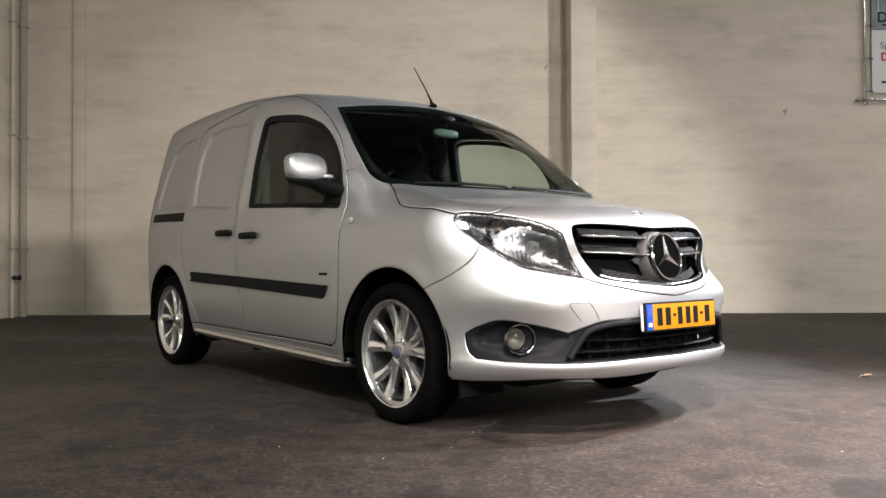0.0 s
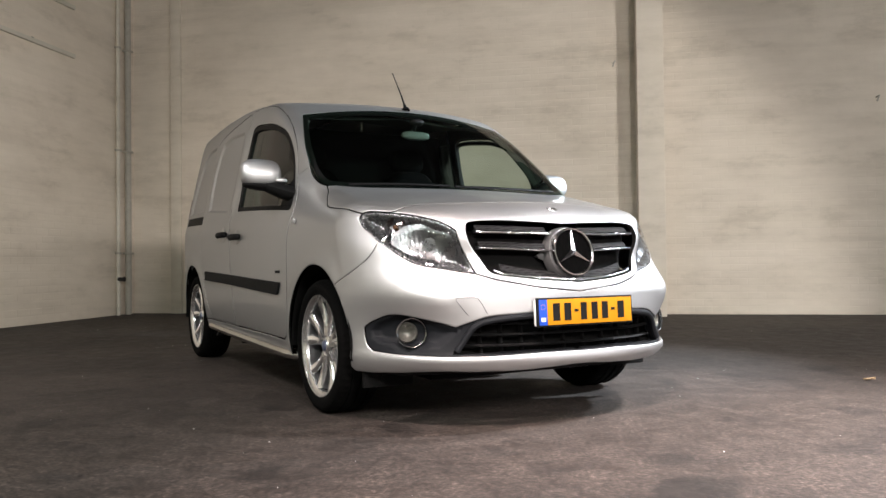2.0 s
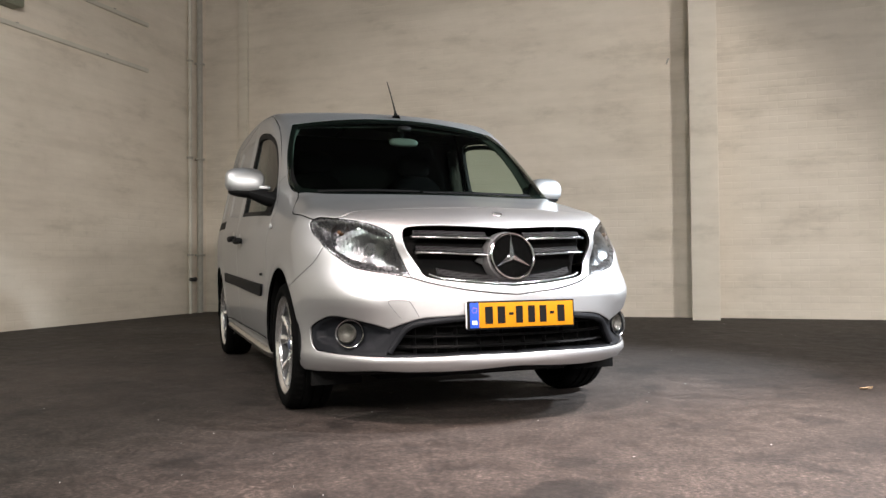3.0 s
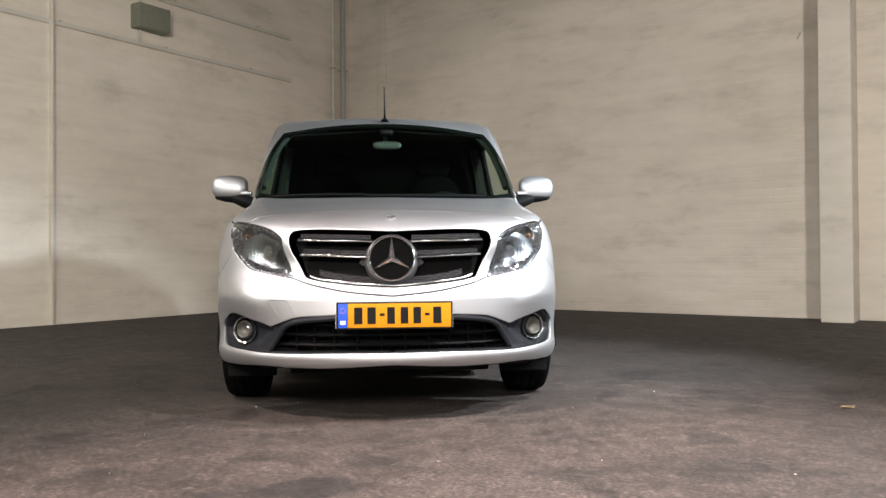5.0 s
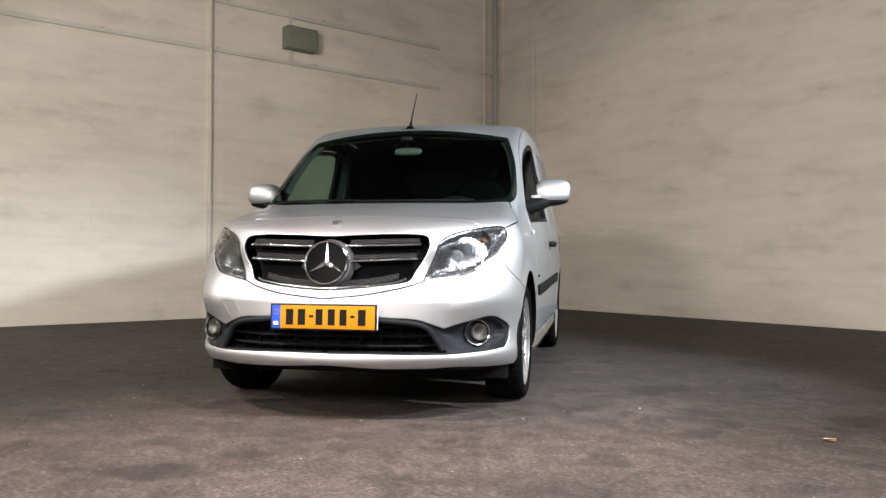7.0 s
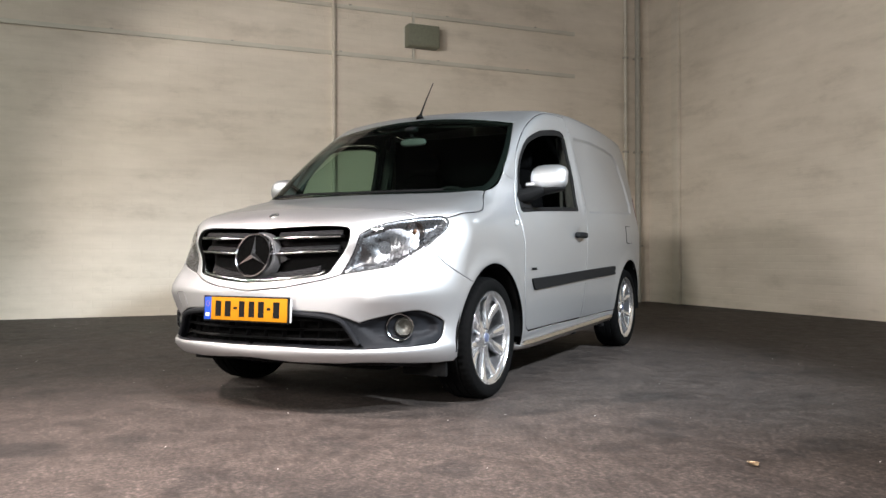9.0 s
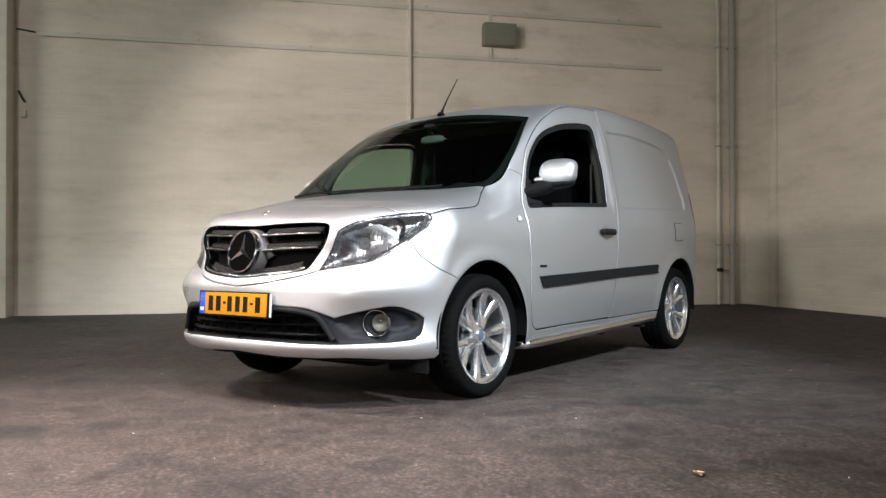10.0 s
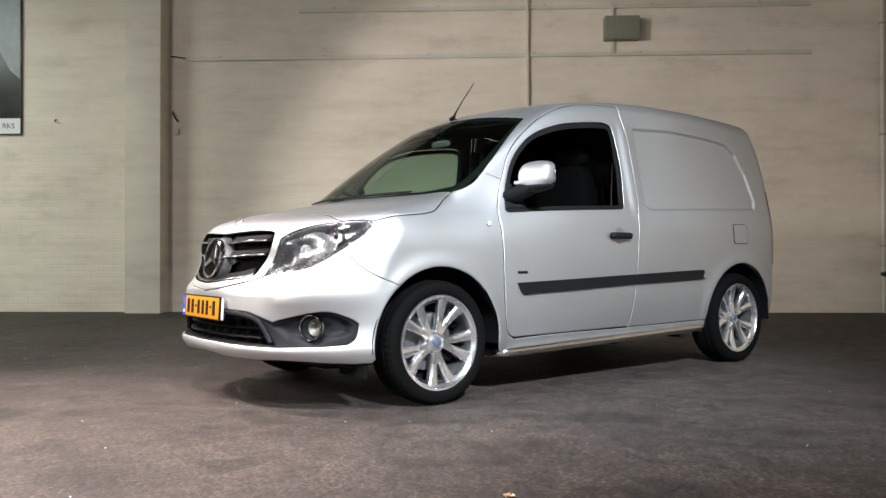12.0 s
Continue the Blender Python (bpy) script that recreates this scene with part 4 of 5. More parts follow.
# ---- wheels ----
def wheel(x, y, z, s, spin):
    """A wheel whose outer face looks along s times y."""
    m = Matrix.Translation((x, y, z)) @ Matrix.Rotation(radians(-90 * s), 4, "X") @ Matrix.Rotation(radians(spin), 4, "Z")
    rim = part("wheel", lathe([(.212, -.17), (.222, -.16), (.216, -.12), (.213, -.03), (.219, .000), (.232, .008), (.238, .016), (.243, .017), (.246, .010), (.240, .0), (.230, -.02), (.228, -.16)], 72, m), ALLOY, van, "polished ten-spoke alloy wheel with low tyre")
    tread = [(.240, .008), (.250, .019), (.266, .025), (.286, .025), (.301, .019), (.311, .006), (.3165, -.008), (.3175, -.028), (.310, -.031), (.310, -.037), (.318, -.040), (.3185, -.072), (.311, -.075), (.311, -.083), (.3185, -.086), (.318, -.118), (.310, -.121), (.310, -.127),
             (.3175, -.130), (.3165, -.150), (.311, -.164), (.300, -.178), (.284, -.184), (.262, -.184), (.248, -.178), (.236, -.165)]
    part("tyre", lathe(tread, 168, m, False, lambda j, i: 1 - (.013 if j in (5, 6, 7, 18, 19, 20) and i % 3 == 0 else 0)), RUBBER, rim, "black low-profile tyre")
    # dark liner and black disc below put the shade behind the spokes into colour
    part("shade_liner", lathe([(.209, -.165), (.209, -.10), (.2095, -.030), (.206, -.010)], 48, m), DARK_ALLOY, rim, "dark liner in the rim, toned for the shade behind the spokes")
    part("brake_disc", lathe([(.06, -.10), (.150, -.10), (.152, -.112), (.06, -.112)], 48, m), DARK_ALLOY, rim, "grey brake disc")
    cal = rbox(0, 0, 0, .07, .12, .05, .012)
    bmesh.ops.transform(cal, matrix=m @ Matrix.Rotation(radians(-spin + 160), 4, "Z") @ Matrix.Translation((.135, 0, -.10)), verts=cal.verts)
    part("brake_caliper", cal, BLACK, rim)
    part("shade_disc", lathe([(0, -.135), (.215, -.135)], 40, m), VOID, rim)
    part("hub", lathe([(.0, -.012), (.028, -.012), (.032, -.020), (.050, -.028), (.063, -.034), (.068, -.045), (.070, -.09)], 40, m), ALLOY, rim)
    part("centre_cap", lathe([(0, -.004), (.016, -.005), (.023, -.008), (.026, -.016)], 32, m), CAP, rim, "blue-grey centre cap")
    for k in range(5):
        a = radians(72 * k + 36)
        b = m @ Matrix.Translation((.050 * math.cos(a), .050 * math.sin(a), -.034))
        part("wheel_bolt", lathe([(0, .008), (.006, .008), (.0085, .003), (.0085, -.01)], 6, b), DARK_ALLOY, rim, "", False)
    for k in range(10):
        pair, hand = k // 2, 1 if k % 2 else -1
        rows = []
        for i in range(8):
            f = i / 7
            r = .048 + f * .190
            a = radians(72 * pair + hand * (7.0 + 9.5 * f ** .7))
            half = .0160 + .0175 * f ** 1.4 + .004 * (1 - f) ** 3
            deep = -.024 + .020 * f - .020 * math.sin(math.pi * f) * .6
            d, t = Vector((math.cos(a), math.sin(a), 0)), Vector((-math.sin(a), math.cos(a), 0))
            c = d * r
            rows.append([m @ (c + t * half * .62 + Vector((0, 0, deep + .006))), m @ (c - t * half * .62 + Vector((0, 0, deep + .006))), m @ (c - t * half + Vector((0, 0, deep - .004))), m @ (c - t * half * .9 + Vector((0, 0, deep - .030))), m @ (c + t * half * .9 + Vector((0, 0, deep - .030))), m @ (c + t * half + Vector((0, 0, deep - .004)))])
        part("spoke", ribbon(rows), ALLOY, rim, "", True, 50)


CAP = worn("cap_blue_grey", (.10, .12, .19), .35, .4, 60, .1, .1)
for wx, spins in ((0.0, (27, 18)), (-2.697, (0, 20))):
    for s, spin in zip((1, -1), spins):
        wheel(wx, .842 * s, .3185, s, spin)
        liner = [(lambda a: (wx + (.012 if wx == 0 else .012) + .40 * math.cos(a), .31 + .40 * math.sin(a)))(radians(-3 + 186 * i / 24)) for i in range(25)]
        verts = [(x, s * yy, z) for x, z in liner for yy in (.865, .52)]
        faces = [(2 * i, 2 * i + 1, 2 * i + 3, 2 * i + 2) for i in range(24)] + [tuple(2 * i + 1 for i in range(25))]
        part("wheel_arch_liner", (verts, faces), VOID, van, "black wheel arch liner")


# ---- mirrors, handles, bars and small fittings ----
def rounded(cx, cy, cz, hx, hy, hz, power=2.6, nu=28, nv=18, cut=None):
    """A swollen box; cut(v) moves its points."""
    verts, faces = [], []

    def sg(c, p):
        return math.copysign(abs(c) ** (2 / p), c)
    for j in range(nv + 1):
        ph = -math.pi / 2 + math.pi * j / nv
        for i in range(nu):
            th = 2 * math.pi * i / nu
            v = Vector((hx * sg(math.cos(ph), power) * sg(math.cos(th), power), hy * sg(math.cos(ph), power) * sg(math.sin(th), power), hz * sg(math.sin(ph), power)))
            v = cut(v) if cut else v
            verts.append((cx + v.x, cy + v.y, cz + v.z))
    for j in range(nv):
        for i in range(nu):
            k = (i + 1) % nu
            faces.append((j * nu + i, j * nu + k, (j + 1) * nu + k, (j + 1) * nu + i))
    return verts, faces


def flip(vf):
    return [(x, -y, z) for x, y, z in vf[0]], [f[::-1] for f in vf[1]]


def build_mirror(s):
    def side(vf):
        return vf if s > 0 else flip(vf)

    def cap_cut(v):
        z = max(v.z, -.060)
        return Vector((v.x * (1 - .12 * v.y / .1) - .02 * (v.z > 0) * v.z / .07, v.y, z))
    cap = part("wing_mirror", side(rounded(-.575, .971, 1.203, .064, .109, .075, 3.0, 32, 20, cap_cut)), SILVER, van, "silver door mirror with a black foot")
    part("mirror_base", side(rounded(-.585, .960, 1.140, .060, .104, .038, 2.5, 28, 16, lambda v: Vector((v.x, v.y, v.z if v.z > 0 else v.z * (.75 + .5 * (-v.y / .092 * .5 + .2)))))), BLACK, cap, "black lower shell")
    arm = side(tube(bend([(-.540, .80, 1.090), (-.548, .855, 1.105), (-.565, .91, 1.124), (-.585, .95, 1.138)], 4), [.074, .074, .073, .072, .070, .068, .066, .063, .060, .056, .052, .048, .044], 16, True, .60))
    part("mirror_arm", arm, BLACK, cap, "black arm")
    part("mirror_band", side(rounded(-.560, .875, 1.163, .045, .045, .015, 3, 20, 10)), SILVER, cap, "silver bridge to the door")
    part("mirror_glass", side(rounded(-.640, .967, 1.195, .004, .083, .072, 3.2)), CHROME, cap, "mirror glass")
    plate = outline(SIDE, [[(-.480, .82, 1.02), (-.515, .81, 1.17), (-.60, .78, 1.10)], [(-.60, .78, 1.10), (-.62, .82, 1.02)], [(-.62, .82, 1.02), (-.480, .82, 1.02)]])
    panel("mirror_plate", sheet(SIDE, plate, (), .03, 0, -.003, .02), BLACK, van, "black mirror mounting", s < 0)


def build_handle(x0, x1, z, s, parent):
    mid = (x0 + x1) / 2
    y = float(SIDE.solid(SIDE.flat(np.array([[mid, .9, z]])))[0][1])
    cup = rounded(mid, s * (y + .001), z, .052, .004, .050, 2.0, 32, 12)
    h = part("door_handle", tube(bend([(x0, s * (y + .004), z), (x0 - .02, s * (y + .026), z), (mid, s * (y + .034), z), (x1 + .02, s * (y + .026), z), (x1, s * (y + .004), z)], 5), [.012, .013, .014] + [.0155] * 15 + [.014, .013, .012], 12, True, 1.25), TRIM, van, "black pull handle over a round hollow")
    part("handle_cup", cup, DARK_CUP, h, "shaded round hollow")


REPEATER = worn("repeater_grey", (.42, .42, .42), .3, 0, 50, .05, .05)
DARK_CUP = worn("handle_hollow", (.40, .41, .43), .32, .9, 60, .1, .05)
for s in (1, -1):
    build_mirror(s)
    build_handle(-1.258, -1.436, .884, s, van)
    part("side_repeater", rounded(-.322, .870 * s, .934, .018, .009, .015, 2.2, 24, 12), REPEATER, van, "white side indicator")
    part("side_badge", rbox(-.548, .889 * s, .671, .075, .004, .014, .002), TRIM, van, "small dark model badge")
    bar = bend([(-.43, .70 * s, .235), (-.43, .77 * s, .232), (-.445, .815 * s, .232), (-.50, .842 * s, .235), (-.70, .850 * s, .240), (-1.4, .854 * s, .256), (-2.12, .852 * s, .272), (-2.25, .842 * s, .275), (-2.295, .81 * s, .275), (-2.30, .72 * s, .275)], 6)
    side_bar = part("side_bar", tube(bar, [.0265] * len(bar), 16), STEEL, van, "polished steel side bar")
    for bx in (-.62, -1.38, -2.05):
        part("bar_bracket", rbox(bx, .79 * s, .225, .05, .13, .018, .004), BLACK, side_bar, "black bracket")
build_handle(-1.588, -1.766, .908, -1, van)
fuel = outline(SIDE, [[(-2.590, .89, .970), (-2.61, .886, .982), (-2.75, .88, .982), (-2.772, .88, .970)], [(-2.772, .88, .970), (-2.776, .888, .87), (-2.755, .888, .852)], [(-2.755, .888, .852), (-2.61, .895, .850), (-2.592, .895, .865)], [(-2.592, .895, .865), (-2.590, .89, .970)]])
# near-black sheet painted in for the shade of the flap's gap
panel("flap_gap_shade", sheet(SIDE, inset(fuel, -.005), (), .03, .0, -.0008, .004), VOID, van, "near-black sheet drawn as the shaded gap round the fuel flap")
panel("fuel_flap", sheet(SIDE, fuel, (), .03, .0, -.0025, .006), SILVER, van, "silver fuel flap")
base = (-.765, 0, 1.662)
mast = part("antenna", lathe([(.0, .05), (.006, .045), (.012, .012), (.024, .002), (.026, -.01)], 20, Matrix.Translation(base) @ Matrix.Rotation(radians(-25), 4, "Y")), BLACK, van, "black roof antenna")
part("antenna_rod", tube([(-.783, 0, 1.70), (-.84, 0, 1.785), (-.945, 0, 1.925)], [.006, .004, .0028], 8), BLACK, mast)
for pts in ([(-.02, .56, 1.107), (.035, .2, 1.106), (.048, -.12, 1.104)], [(-.01, -.12, 1.113), (-.02, -.4, 1.113), (-.085, -.66, 1.109)]):
    wiper = part("wiper", tube(bend(pts, 6), .0055, 8), BLACK, van, "black wiper arm at the foot of the windscreen")
    part("wiper_blade", tube(bend([(x - .015, y, z + .006) for x, y, z in pts], 6), .0045, 6), RUBBER, wiper)


# ---- inside and underneath ----
def build_inside():
    part("underbody", rbox(-1.25, 0, .30, 4.0, 1.10, .09, .02), VOID, van, "black underside")
    part("underbody", rbox(-1.32, 0, .275, 1.75, 1.60, .05, .02), VOID, van, "black sill underside")
    part("engine_undertray", rbox(.07, 0, .197, .80, 1.0, .03, .012), VOID, van, "black tray under the engine")
    # unseen pipe and tank, added near-black to block light under the van
    part("exhaust_pipe", tube(bend([(-.35, -.12, .215), (-1.1, -.16, .21), (-2.0, -.30, .22), (-2.75, -.42, .23)], 6), .03, 10), VOID, van, "unseen exhaust pipe in shadow black")
    part("fuel_tank", rbox(-1.25, .28, .225, .95, .62, .09, .04), VOID, van, "unseen fuel tank in shadow black")
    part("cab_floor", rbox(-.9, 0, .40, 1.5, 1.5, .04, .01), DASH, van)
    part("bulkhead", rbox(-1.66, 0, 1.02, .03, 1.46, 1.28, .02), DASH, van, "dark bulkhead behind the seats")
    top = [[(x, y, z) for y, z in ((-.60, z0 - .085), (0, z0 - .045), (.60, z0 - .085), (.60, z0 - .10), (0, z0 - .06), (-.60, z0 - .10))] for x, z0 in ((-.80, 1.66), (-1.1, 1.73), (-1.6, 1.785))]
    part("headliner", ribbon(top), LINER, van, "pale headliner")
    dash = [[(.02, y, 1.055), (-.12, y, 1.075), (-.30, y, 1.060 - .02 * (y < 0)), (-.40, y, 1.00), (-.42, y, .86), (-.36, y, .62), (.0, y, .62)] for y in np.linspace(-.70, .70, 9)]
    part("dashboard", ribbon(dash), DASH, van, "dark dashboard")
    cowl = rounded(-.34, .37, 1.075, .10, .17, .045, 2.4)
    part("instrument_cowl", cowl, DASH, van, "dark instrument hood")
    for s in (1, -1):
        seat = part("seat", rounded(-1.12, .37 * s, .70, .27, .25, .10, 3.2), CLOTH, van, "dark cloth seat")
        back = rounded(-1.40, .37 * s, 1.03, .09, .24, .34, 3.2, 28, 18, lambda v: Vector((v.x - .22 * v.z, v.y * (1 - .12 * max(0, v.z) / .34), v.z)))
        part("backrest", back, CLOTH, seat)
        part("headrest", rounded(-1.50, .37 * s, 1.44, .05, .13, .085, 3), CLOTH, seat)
        pil = bend([(-.44, .755 * s, 1.19), (-.55, .725 * s, 1.33), (-.70, .68 * s, 1.48), (-.84, .61 * s, 1.585)], 5)
        part("pillar_trim", tube(pil, [.024] * len(pil), 10), LINER, van, "pale pillar trim")
        post = bend([(-1.53, .80 * s, 1.0), (-1.55, .75 * s, 1.3), (-1.54, .70 * s, 1.58)], 5)
        part("pillar_trim", tube(post, [.04] * len(post), 10), LINER, van, "grey pillar trim")
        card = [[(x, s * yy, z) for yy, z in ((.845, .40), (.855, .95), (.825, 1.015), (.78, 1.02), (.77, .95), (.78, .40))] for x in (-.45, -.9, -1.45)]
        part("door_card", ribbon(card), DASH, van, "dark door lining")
        belt = bend([(-1.50, .715 * s, 1.35), (-1.47, .73 * s, 1.1), (-1.45, .74 * s, .8)], 5)
        part("seat_belt", tube(belt, [.022] * len(belt), 8, True, .12), LINER, van, "grey seat belt")
    ring = lathe([(.178 + .014 * math.cos(a), .014 * math.sin(a)) for a in [2 * math.pi * i / 10 for i in range(10)]], 40, Matrix.Translation((-.55, .37, 1.0)) @ Matrix.Rotation(radians(-62), 4, "Y"), True)
    wheel_ = part("steering_wheel", ring, BLACK, van, "black steering wheel")
    part("steering_hub", rounded(-.53, .37, .99, .03, .07, .07, 2.4), BLACK, wheel_)
    part("steering_column", tube([(-.53, .37, .99), (-.35, .37, .92)], .035, 10), BLACK, wheel_)
    mir = part("rear_view_mirror", rounded(-.655, .012, 1.482, .018, .092, .026, 3.2), MIRROR_BACK, van, "pale-backed inside mirror")
    part("mirror_stalk", tube([(-.64, 0, 1.545), (-.66, .0, 1.515)], .014, 8), BLACK, mir)
    part("sensor_pod", rounded(-.635, .01, 1.56, .035, .045, .022, 2.4), BLACK, van, "black sensor pod on the screen")


MIRROR_BACK = worn("mirror_back", (.085, .086, .083), .5, .1, 60, .1, .05)
build_inside()


# ---- the hall ----
A_WALL, B_WALL, HIGH = 6.68, -6.18, 5.4


def room_mesh(name, bm, material, label="", category="", kind="structure", parent=None):
    ob = part(name, bm, material, parent, "", True, 30)
    tagged(ob, label, category, "", kind)
    if parent is None:
        ob.matrix_world = ROOM.copy()
    return ob


ground = room_mesh("floor", rbox(4.5, -3.4, -.05, 21.6, 20.4, .10, 0), FLOOR, "dark worn asphalt floor with stains and specks", "floor")
room_mesh("ceiling", rbox(3.5, -3.4, HIGH + .1, 19.6, 20.4, .2, 0), ROOF_DARK, "dark plain ceiling of the hall", "ceiling")
wall_a = room_mesh("wall_north", rbox(3.5, A_WALL + .13, HIGH / 2, 19.6, .24, HIGH, 0), JOINT, "cream painted brick wall of the hall", "wall")
wall_b = room_mesh("wall_west", rbox(B_WALL - .13, -3.355, HIGH / 2, .24, 20.09, HIGH, 0), JOINT, "cream painted brick wall with cable ducts", "wall")
room_mesh("wall_south", rbox(3.5, -11.4, HIGH / 2, 19.6, .24, HIGH, 0), HALL, "plain grey wall of the hall", "wall")
# the opening is added for the cool fill light
east = rbox(11.1, -8.4, HIGH / 2, .24, 10.0, HIGH, 0)
add(east, rbox(11.1, 5.9, HIGH / 2, .24, 1.6, HIGH, 0))
add(east, rbox(11.1, .85, (HIGH + 3.1) / 2, .24, 8.5, HIGH - 3.1, 0))
room_mesh("wall_east", east, HALL, "plain pale wall, unseen, with an opening added for the fill light", "wall")

# columns that stand out from the walls
room_mesh("column", rbox(1.385, A_WALL - .235, HIGH / 2, .33, .49, HIGH, .006), PLASTER, "cream painted concrete column before the wall", "column")
room_mesh("column", rbox(B_WALL + .15, -3.80, HIGH / 2, .32, .49, HIGH, .006), PLASTER, "cream painted concrete column before the wall", "column")
room_mesh("column_strip", rbox(-5.47, A_WALL - .02, HIGH / 2, .16, .05, HIGH, .004), PLASTER, "cream painted upright strip on the wall", "trim")
room_mesh("column_strip", rbox(B_WALL - .010, 1.445, HIGH / 2, .12, .036, HIGH, .004), PLASTER, "cream painted upright strip on the wall", "trim")


# ---- things on the walls ----
def on_room(name, bm, material, label, category, group="", smooth=True):
    ob = part(name, bm, material, None, "", smooth, 35)
    tagged(ob, label, category, group)
    ob.matrix_world = ROOM.copy()
    return ob


DUCT = wall_paint("duct_paint", (.64, .61, .53), (.70, .665, .585))
BOX_GREEN = worn("box_paint", (.20, .205, .155), .55, 0, 30, .1, .1)
PIPE = worn("pipe_paint", (.40, .38, .33), .6, 0, 20, .12, .1)
BANNER_W = worn("banner_white", (.74, .745, .76), .5, 0, 20, .03, .05)
BANNER_G = worn("banner_grey", (.22, .26, .30), .5, 0, 6, .25, .05)
BANNER_R = worn("banner_red", (.50, .03, .06), .5, 0, 20, .05, .05)
INK = worn("print_black", (.02, .02, .02), .6, 0, 20, .1, .05)
POSTER_DARK = worn("poster_dark", (.018, .019, .019), .35, 0, 10, .2, .05)
POSTER_GREY = worn("poster_grey", (.20, .225, .24), .4, 0, 2.5, .45, .05)
LEAF = worn("dry_leaf", (.50, .36, .22), .7, 0, 60, .25, .3)

for y0, y1, z in ((-3.31, 5.28, 3.535), (-1.72, 5.28, 4.19)):
    on_room("cable_duct", rbox(B_WALL + .010, (y0 + y1) / 2, z, .036, y1 - y0, .055, .005), DUCT, "cream painted cable duct along the brick wall", "cable duct", "cable ducts along the wall")
    for y in np.arange(y0 + .5, y1, 1.45):
        on_room("duct_clip", rbox(B_WALL + .040, float(y), z + .026, .010, .035, .012, .002), PIPE, "small grey clip on the cable duct", "clip", "clips on the cable ducts")
box_ = thing("junction_box", "grey-green junction box on the wall between two ducts", "electrical box", at=ROOM.copy())
part("box_body", rbox(B_WALL + .085, 2.72, 3.86, .17, .47, .31, .012), BOX_GREEN, box_)
part("box_lid", rbox(B_WALL + .178, 2.72, 3.865, .016, .455, .295, .006), BOX_GREEN, box_)
on_room("conduit", rbox(B_WALL + .018, 2.61, 4.12, .04, .035, .22, .006), DUCT, "short cream conduit above the junction box", "conduit")
on_room("conduit", rbox(B_WALL + .018, 2.61, 3.63, .04, .035, .16, .006), DUCT, "short cream conduit below the junction box", "conduit")

for k, (x, y, r, label) in enumerate(((B_WALL + .07, 6.42, .045, "grey painted pipe in the corner"), (B_WALL + .05, 6.20, .028, "thin grey painted pipe near the corner"))):
    m = Matrix.Translation((x, y, 0))
    pipe_ = on_room("corner_pipe", lathe([(r, .0), (r, HIGH)], 20, m), PIPE if k == 0 else DUCT, label, "pipe")
    for z in (.9, 2.4, 3.9):
        part("pipe_clamp", rbox(x, y, z, r * 2.5, r * 2.5, .03, .006), PIPE, pipe_)
valve = thing("pipe_valve", "small dark valve on the pipe in the corner", "valve", at=ROOM.copy())
part("valve_body", lathe([(0, -.05), (.025, -.05), (.030, -.01), (.022, .02), (.035, .03), (.035, .05), (0, .052)], 16, Matrix.Translation((B_WALL + .12, 6.17, .525)) @ Matrix.Rotation(radians(90), 4, "Y")), INK, valve)
part("valve_pipe", tube([(B_WALL + .05, 6.17, .525), (B_WALL + .05, 6.42, .52)], .012, 8), PIPE, valve)

# banner in a tube frame on the brick wall
ban = thing("banner_frame", "printed white and grey banner laced into a steel tube frame", "banner", at=ROOM.copy())
bx, bz, bw, bh = 5.28, 2.90, 2.4, 1.7
part("frame_tube", tube(bend([(bx + bw, A_WALL - .06, bz), (bx + .06, A_WALL - .06, bz), (bx + .018, A_WALL - .06, bz + .018), (bx, A_WALL - .06, bz + .06), (bx, A_WALL - .06, bz + bh)], 6), .022, 12), STEEL, ban, "steel tube frame")
part("banner_sheet", rbox(bx + .10 + (bw - .1) / 2, A_WALL - .06, bz + .07 + .45, bw - .1, .006, .86, .002), BANNER_W, ban, "white printed lower part")
part("banner_sheet", rbox(bx + .10 + (bw - .1) / 2, A_WALL - .06, bz + .95 + .36, bw - .1, .006, .70, .002), BANNER_G, ban, "grey printed upper part")
for z in (.10, .55, 1.0, 1.45):
    part("lacing", tube([(bx - .01, A_WALL - .085, bz + z), (bx + .05, A_WALL - .088, bz + z + .02), (bx + .115, A_WALL - .066, bz + z)], .006, 6), INK, ban, "black lacing cord")
for body, x, z, size, ink in (("Sp", .21, .70, .125, INK), ("D", .215, .535, .155, BANNER_R), ("D", .17, 1.06, .20, INK)):
    txt = bpy.data.curves.new("banner_letters", "FONT")
    txt.body, txt.size, txt.extrude, txt.offset = body, size, .0006, .004 if body == "D" else 0
    txt.materials.append(ink)
    let = new("banner_letters", txt)
    let.parent = ban
    let.matrix_local = Matrix.Translation((bx + x, A_WALL - .066, bz + z)) @ Matrix(((1, 0, 0, 0), (0, 0, -1, 0), (0, 1, 0, 0), (0, 0, 0, 1)))
part("print_bar", rbox(bx + .35, A_WALL - .0655, bz + .24, .25, .002, .030, 0), INK, ban, "small dark bar of print")
part("print_bar", rbox(bx + .34, A_WALL - .0655, bz + 1.02, .20, .002, .022, 0), INK, ban, "small dark bar of print")
part("print_stripe", rbox(bx + .19, A_WALL - .0655, bz + 1.45, .012, .002, .55, 0), BANNER_W, ban, "pale stripe of print")

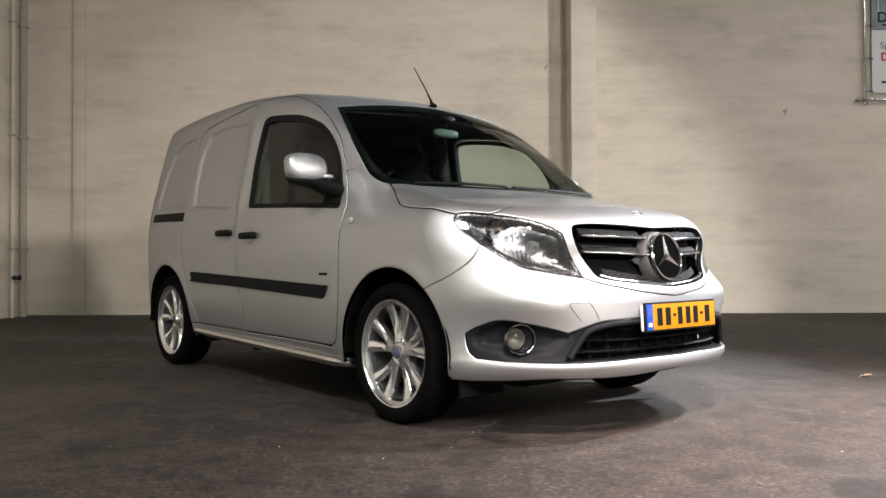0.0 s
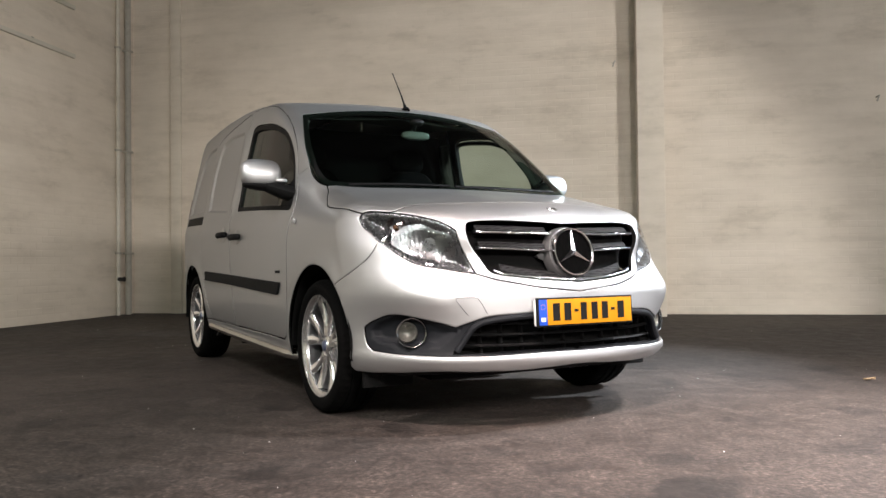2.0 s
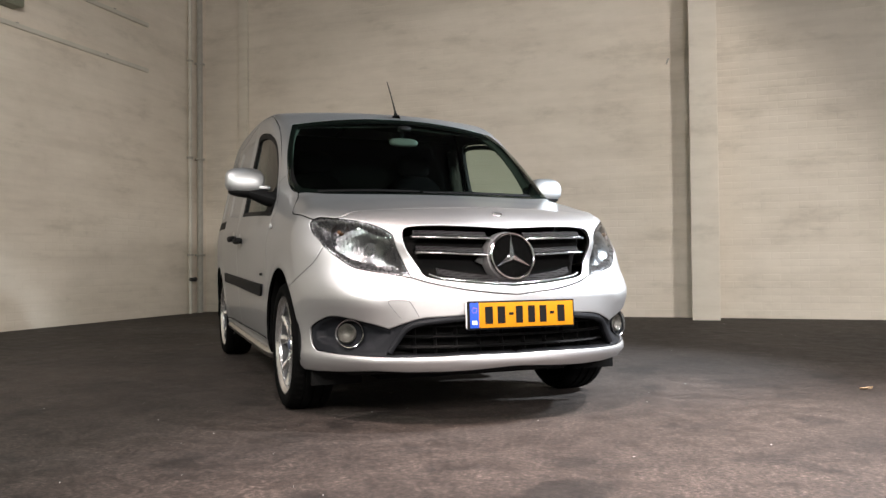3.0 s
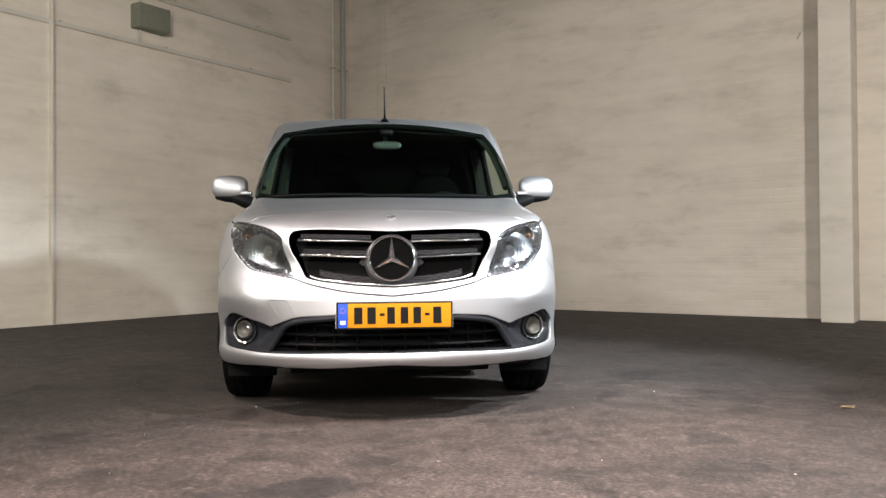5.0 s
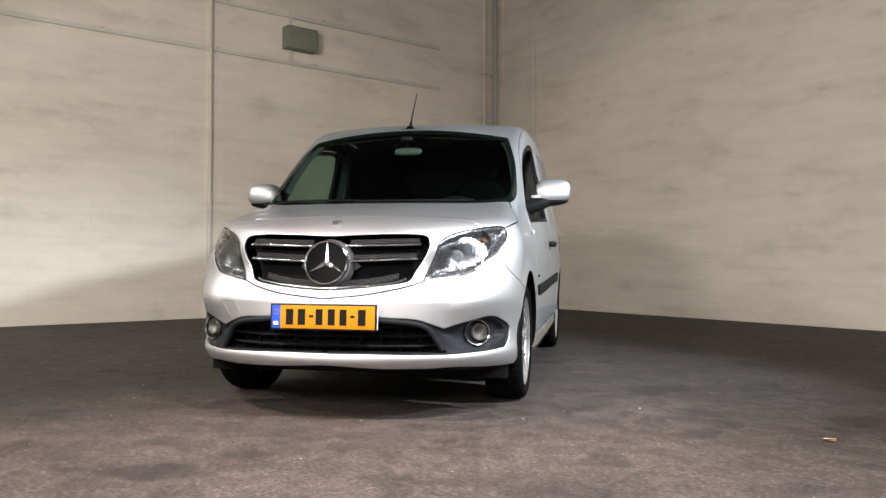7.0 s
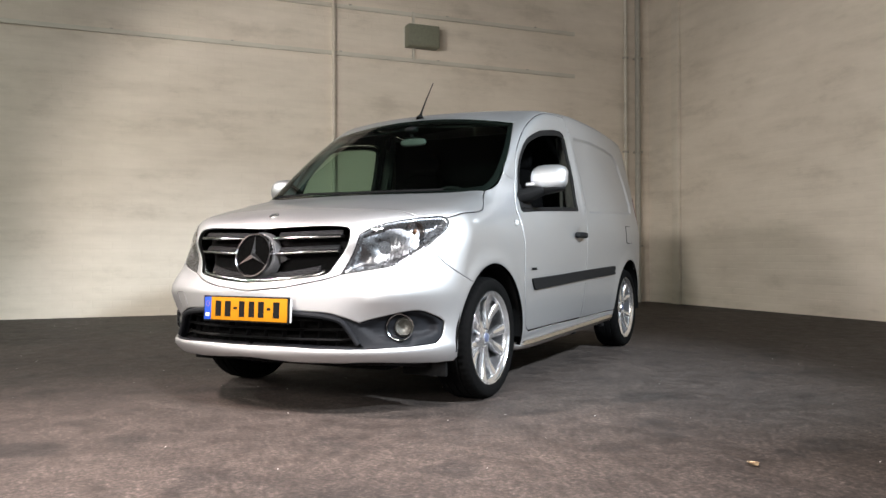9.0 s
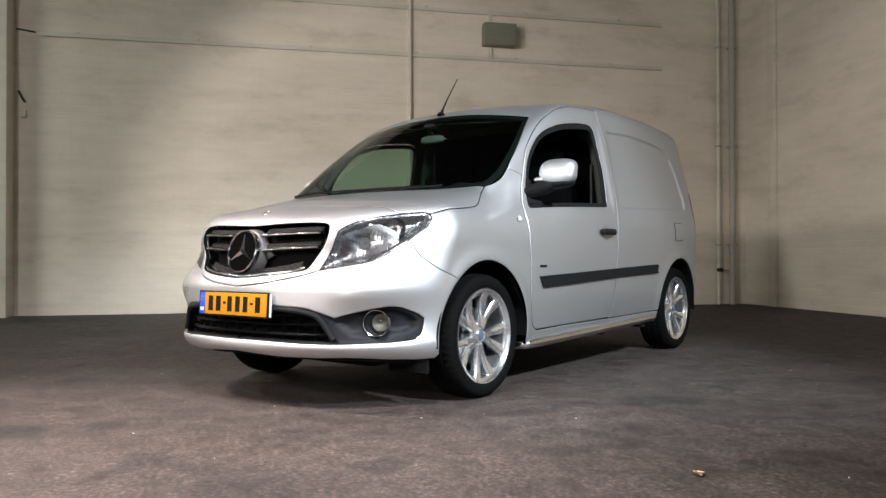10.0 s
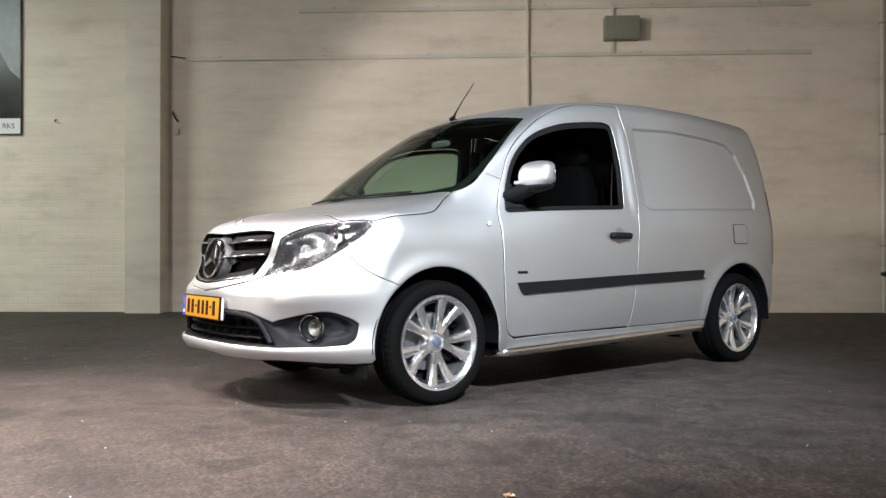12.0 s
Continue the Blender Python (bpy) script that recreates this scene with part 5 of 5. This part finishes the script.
# poster on the other wall
post_ = thing("poster", "dark poster with a pale car shape and a white lettered foot", "poster", at=ROOM.copy())
py, pz = -5.66, 2.50
part("poster_sheet", rbox(B_WALL + .025, py - .80, pz + 1.0, .018, 1.60, 2.0, .003), POSTER_DARK, post_, "dark poster sheet")
part("poster_foot", rbox(B_WALL + .0355, py - .80, pz + .117, .002, 1.58, .215, 0), BANNER_W, post_, "white foot")
v = [(B_WALL + .036, py - .02, pz + .78), (B_WALL + .036, py - .02, pz + 1.98), (B_WALL + .036, py - 1.55, pz + 1.98), (B_WALL + .036, py - 1.55, pz + 1.45), (B_WALL + .036, py - .55, pz + 1.35), (B_WALL + .036, py - .30, pz + 1.15), (B_WALL + .036, py - .16, pz + .90)]
part("poster_shape", (v, [tuple(range(7))[::-1]]), POSTER_GREY, post_, "pale car shape", False)
SIGN = bpy.data.curves.new("poster_letters", "FONT")
SIGN.body, SIGN.size, SIGN.extrude, SIGN.align_x = "RKS", .105, .0006, "RIGHT"
letters = new("poster_letters", SIGN)
letters.data.materials.append(INK)
letters.parent = post_
letters.matrix_local = Matrix.Translation((B_WALL + .038, py - .09, pz + .085)) @ Matrix(((0, 0, 1, 0), (1, 0, 0, 0), (0, 1, 0, 0), (0, 0, 0, 1)))

for y, z, label in ((-5.19, 2.684, "small dark hook in the wall"), (-4.085, 1.52, "small dark pin beside the column")):
    on_room("wall_hook", tube([(B_WALL, y, z), (B_WALL + .05, y + .02, z), (B_WALL + .055, y + .05, z + .015)], .010, 8), INK, label, "hook")
switch = thing("cable_outlet", "broken cable outlet with a loose end beside the column", "cable outlet", at=ROOM.copy())
part("outlet_cable", tube(bend([(B_WALL + .02, -3.50, 2.80), (B_WALL + .03, -3.46, 2.72), (B_WALL + .03, -3.42, 2.66)], 5), .014, 8), INK, switch)
part("outlet_box", rbox(B_WALL + .025, -3.44, 2.52, .05, .06, .10, .01), DUCT, switch)
on_room("cable_end", tube(bend([(B_WALL + .02, -3.53, 3.575), (B_WALL + .03, -3.42, 3.56), (B_WALL + .03, -3.31, 3.54)], 5), .010, 8), INK, "black cable that enters the duct", "cable")
for x, z, label in ((.94, 3.385, "bent dark nail in the brick wall"), (4.20, 2.762, "short dark bolt in the brick wall")):
    on_room("wall_nail", tube([(x, A_WALL + .01, z), (x + .02, A_WALL - .05, z + .01), (x - .01, A_WALL - .06, z - .06)], .010, 8), PIPE, label, "nail")

# ---- small things on the floor ----
rows = []
for i in range(7):
    f = i / 6
    w = .026 * math.sin(math.pi * min(1, f * .95 + .05)) + .002
    rows.append([(-.045 + .09 * f, -w, .006 + .016 * f * f + .010), (-.045 + .09 * f, 0, .004 + .012 * f * f), (-.045 + .09 * f, w, .008 + .016 * f * f + .006), (-.045 + .09 * f, 0, .002 + .012 * f * f)])
leaf_ = part("dry_leaf", ribbon(rows), LEAF, None)
tagged(leaf_, "curled dry brown leaf on the asphalt", "leaf")
leaf_.matrix_world = Matrix.Translation((.781, 2.227, 0)) @ Matrix.Rotation(radians(35), 4, "Z") @ Matrix.Scale(.72, 4)
rng = random.Random(4)
verts, faces = [], []
for i in range(420):
    x, y = rng.uniform(-5.5, 7.5), rng.uniform(-7.0, 6.2)
    r = rng.uniform(.0015, .0045)
    o = len(verts)
    for k in range(5):
        a = 2 * math.pi * k / 5 + rng.random()
        verts.append((x + r * math.cos(a) * rng.uniform(.6, 1.3), y + r * math.sin(a) * rng.uniform(.6, 1.3), .0005))
    verts.append((x, y, r * .7))
    faces += [(o + k, o + (k + 1) % 5, o + 5) for k in range(5)]
grit = part("grit", (verts, faces), WHITE, None, "", False)
tagged(grit, "pale grit and paint chips strewn over the floor", "grit", "", "stuff")
grit.matrix_world = ROOM.copy()


# ---- bricks of the two walls, nearest stretch first ----
def brick_mesh(w, h):
    me = bpy.data.meshes.new("brick")
    b, d = .006, .0014
    v = [(-w / 2, 0, -h / 2), (w / 2, 0, -h / 2), (w / 2, 0, h / 2), (-w / 2, 0, h / 2), (-w / 2 + b, -d, -h / 2 + b), (w / 2 - b, -d, -h / 2 + b), (w / 2 - b, -d, h / 2 - b), (-w / 2 + b, -d, h / 2 - b)]
    f = [(4, 5, 6, 7), (0, 1, 5, 4), (1, 2, 6, 5), (2, 3, 7, 6), (3, 0, 4, 7)]
    me.from_pydata(v, [], f)
    me.materials.append(BRICK)
    return me, v, f


def lay_bricks(wall, length, place, start, near):
    """Courses of painted bricks on a wall; those in the near stretch are single pieces."""
    bw, bh, jw = .214, .082, .009
    me, v0, f0 = brick_mesh(bw, bh)
    verts, faces, single = [], [], 0
    rng_ = random.Random(7)
    for r in range(int(4.9 / (bh + jw))):
        z = .02 + (r + .5) * (bh + jw)
        for c in range(int(length / (bw + jw))):
            u = start + (c + .5 + .5 * (r % 2)) * (bw + jw)
            dy = rng_.uniform(-.0008, .0008)
            m = place(u, z, dy)
            if near[0] < u < near[1] and near[2] < z < near[3] and single < 300:
                ob = new("brick", me)
                ob.parent = wall
                ob.matrix_local = m
                single += 1
            else:
                o = len(verts)
                verts += [m @ Vector(q) for q in v0]
                faces += [tuple(i + o for i in q) for q in f0]
    rest = link_mesh("brickwork", verts, faces, BRICK, wall, "cream painted bricks in courses", None, False)
    tagged(rest, "cream painted bricks in courses", "", "", "stuff")


lay_bricks(wall_a, 15.5, lambda u, z, d: Matrix.Translation((u, A_WALL + .0105 + d, z)), B_WALL - .345, (-3.2, .6, .3, 2.05))
lay_bricks(wall_b, 15.4, lambda u, z, d: Matrix.Translation((B_WALL - .0105 - d, u, z)) @ Matrix.Rotation(radians(90), 4, "Z"), -8.6, (-2.6, 1.2, .3, 2.05))
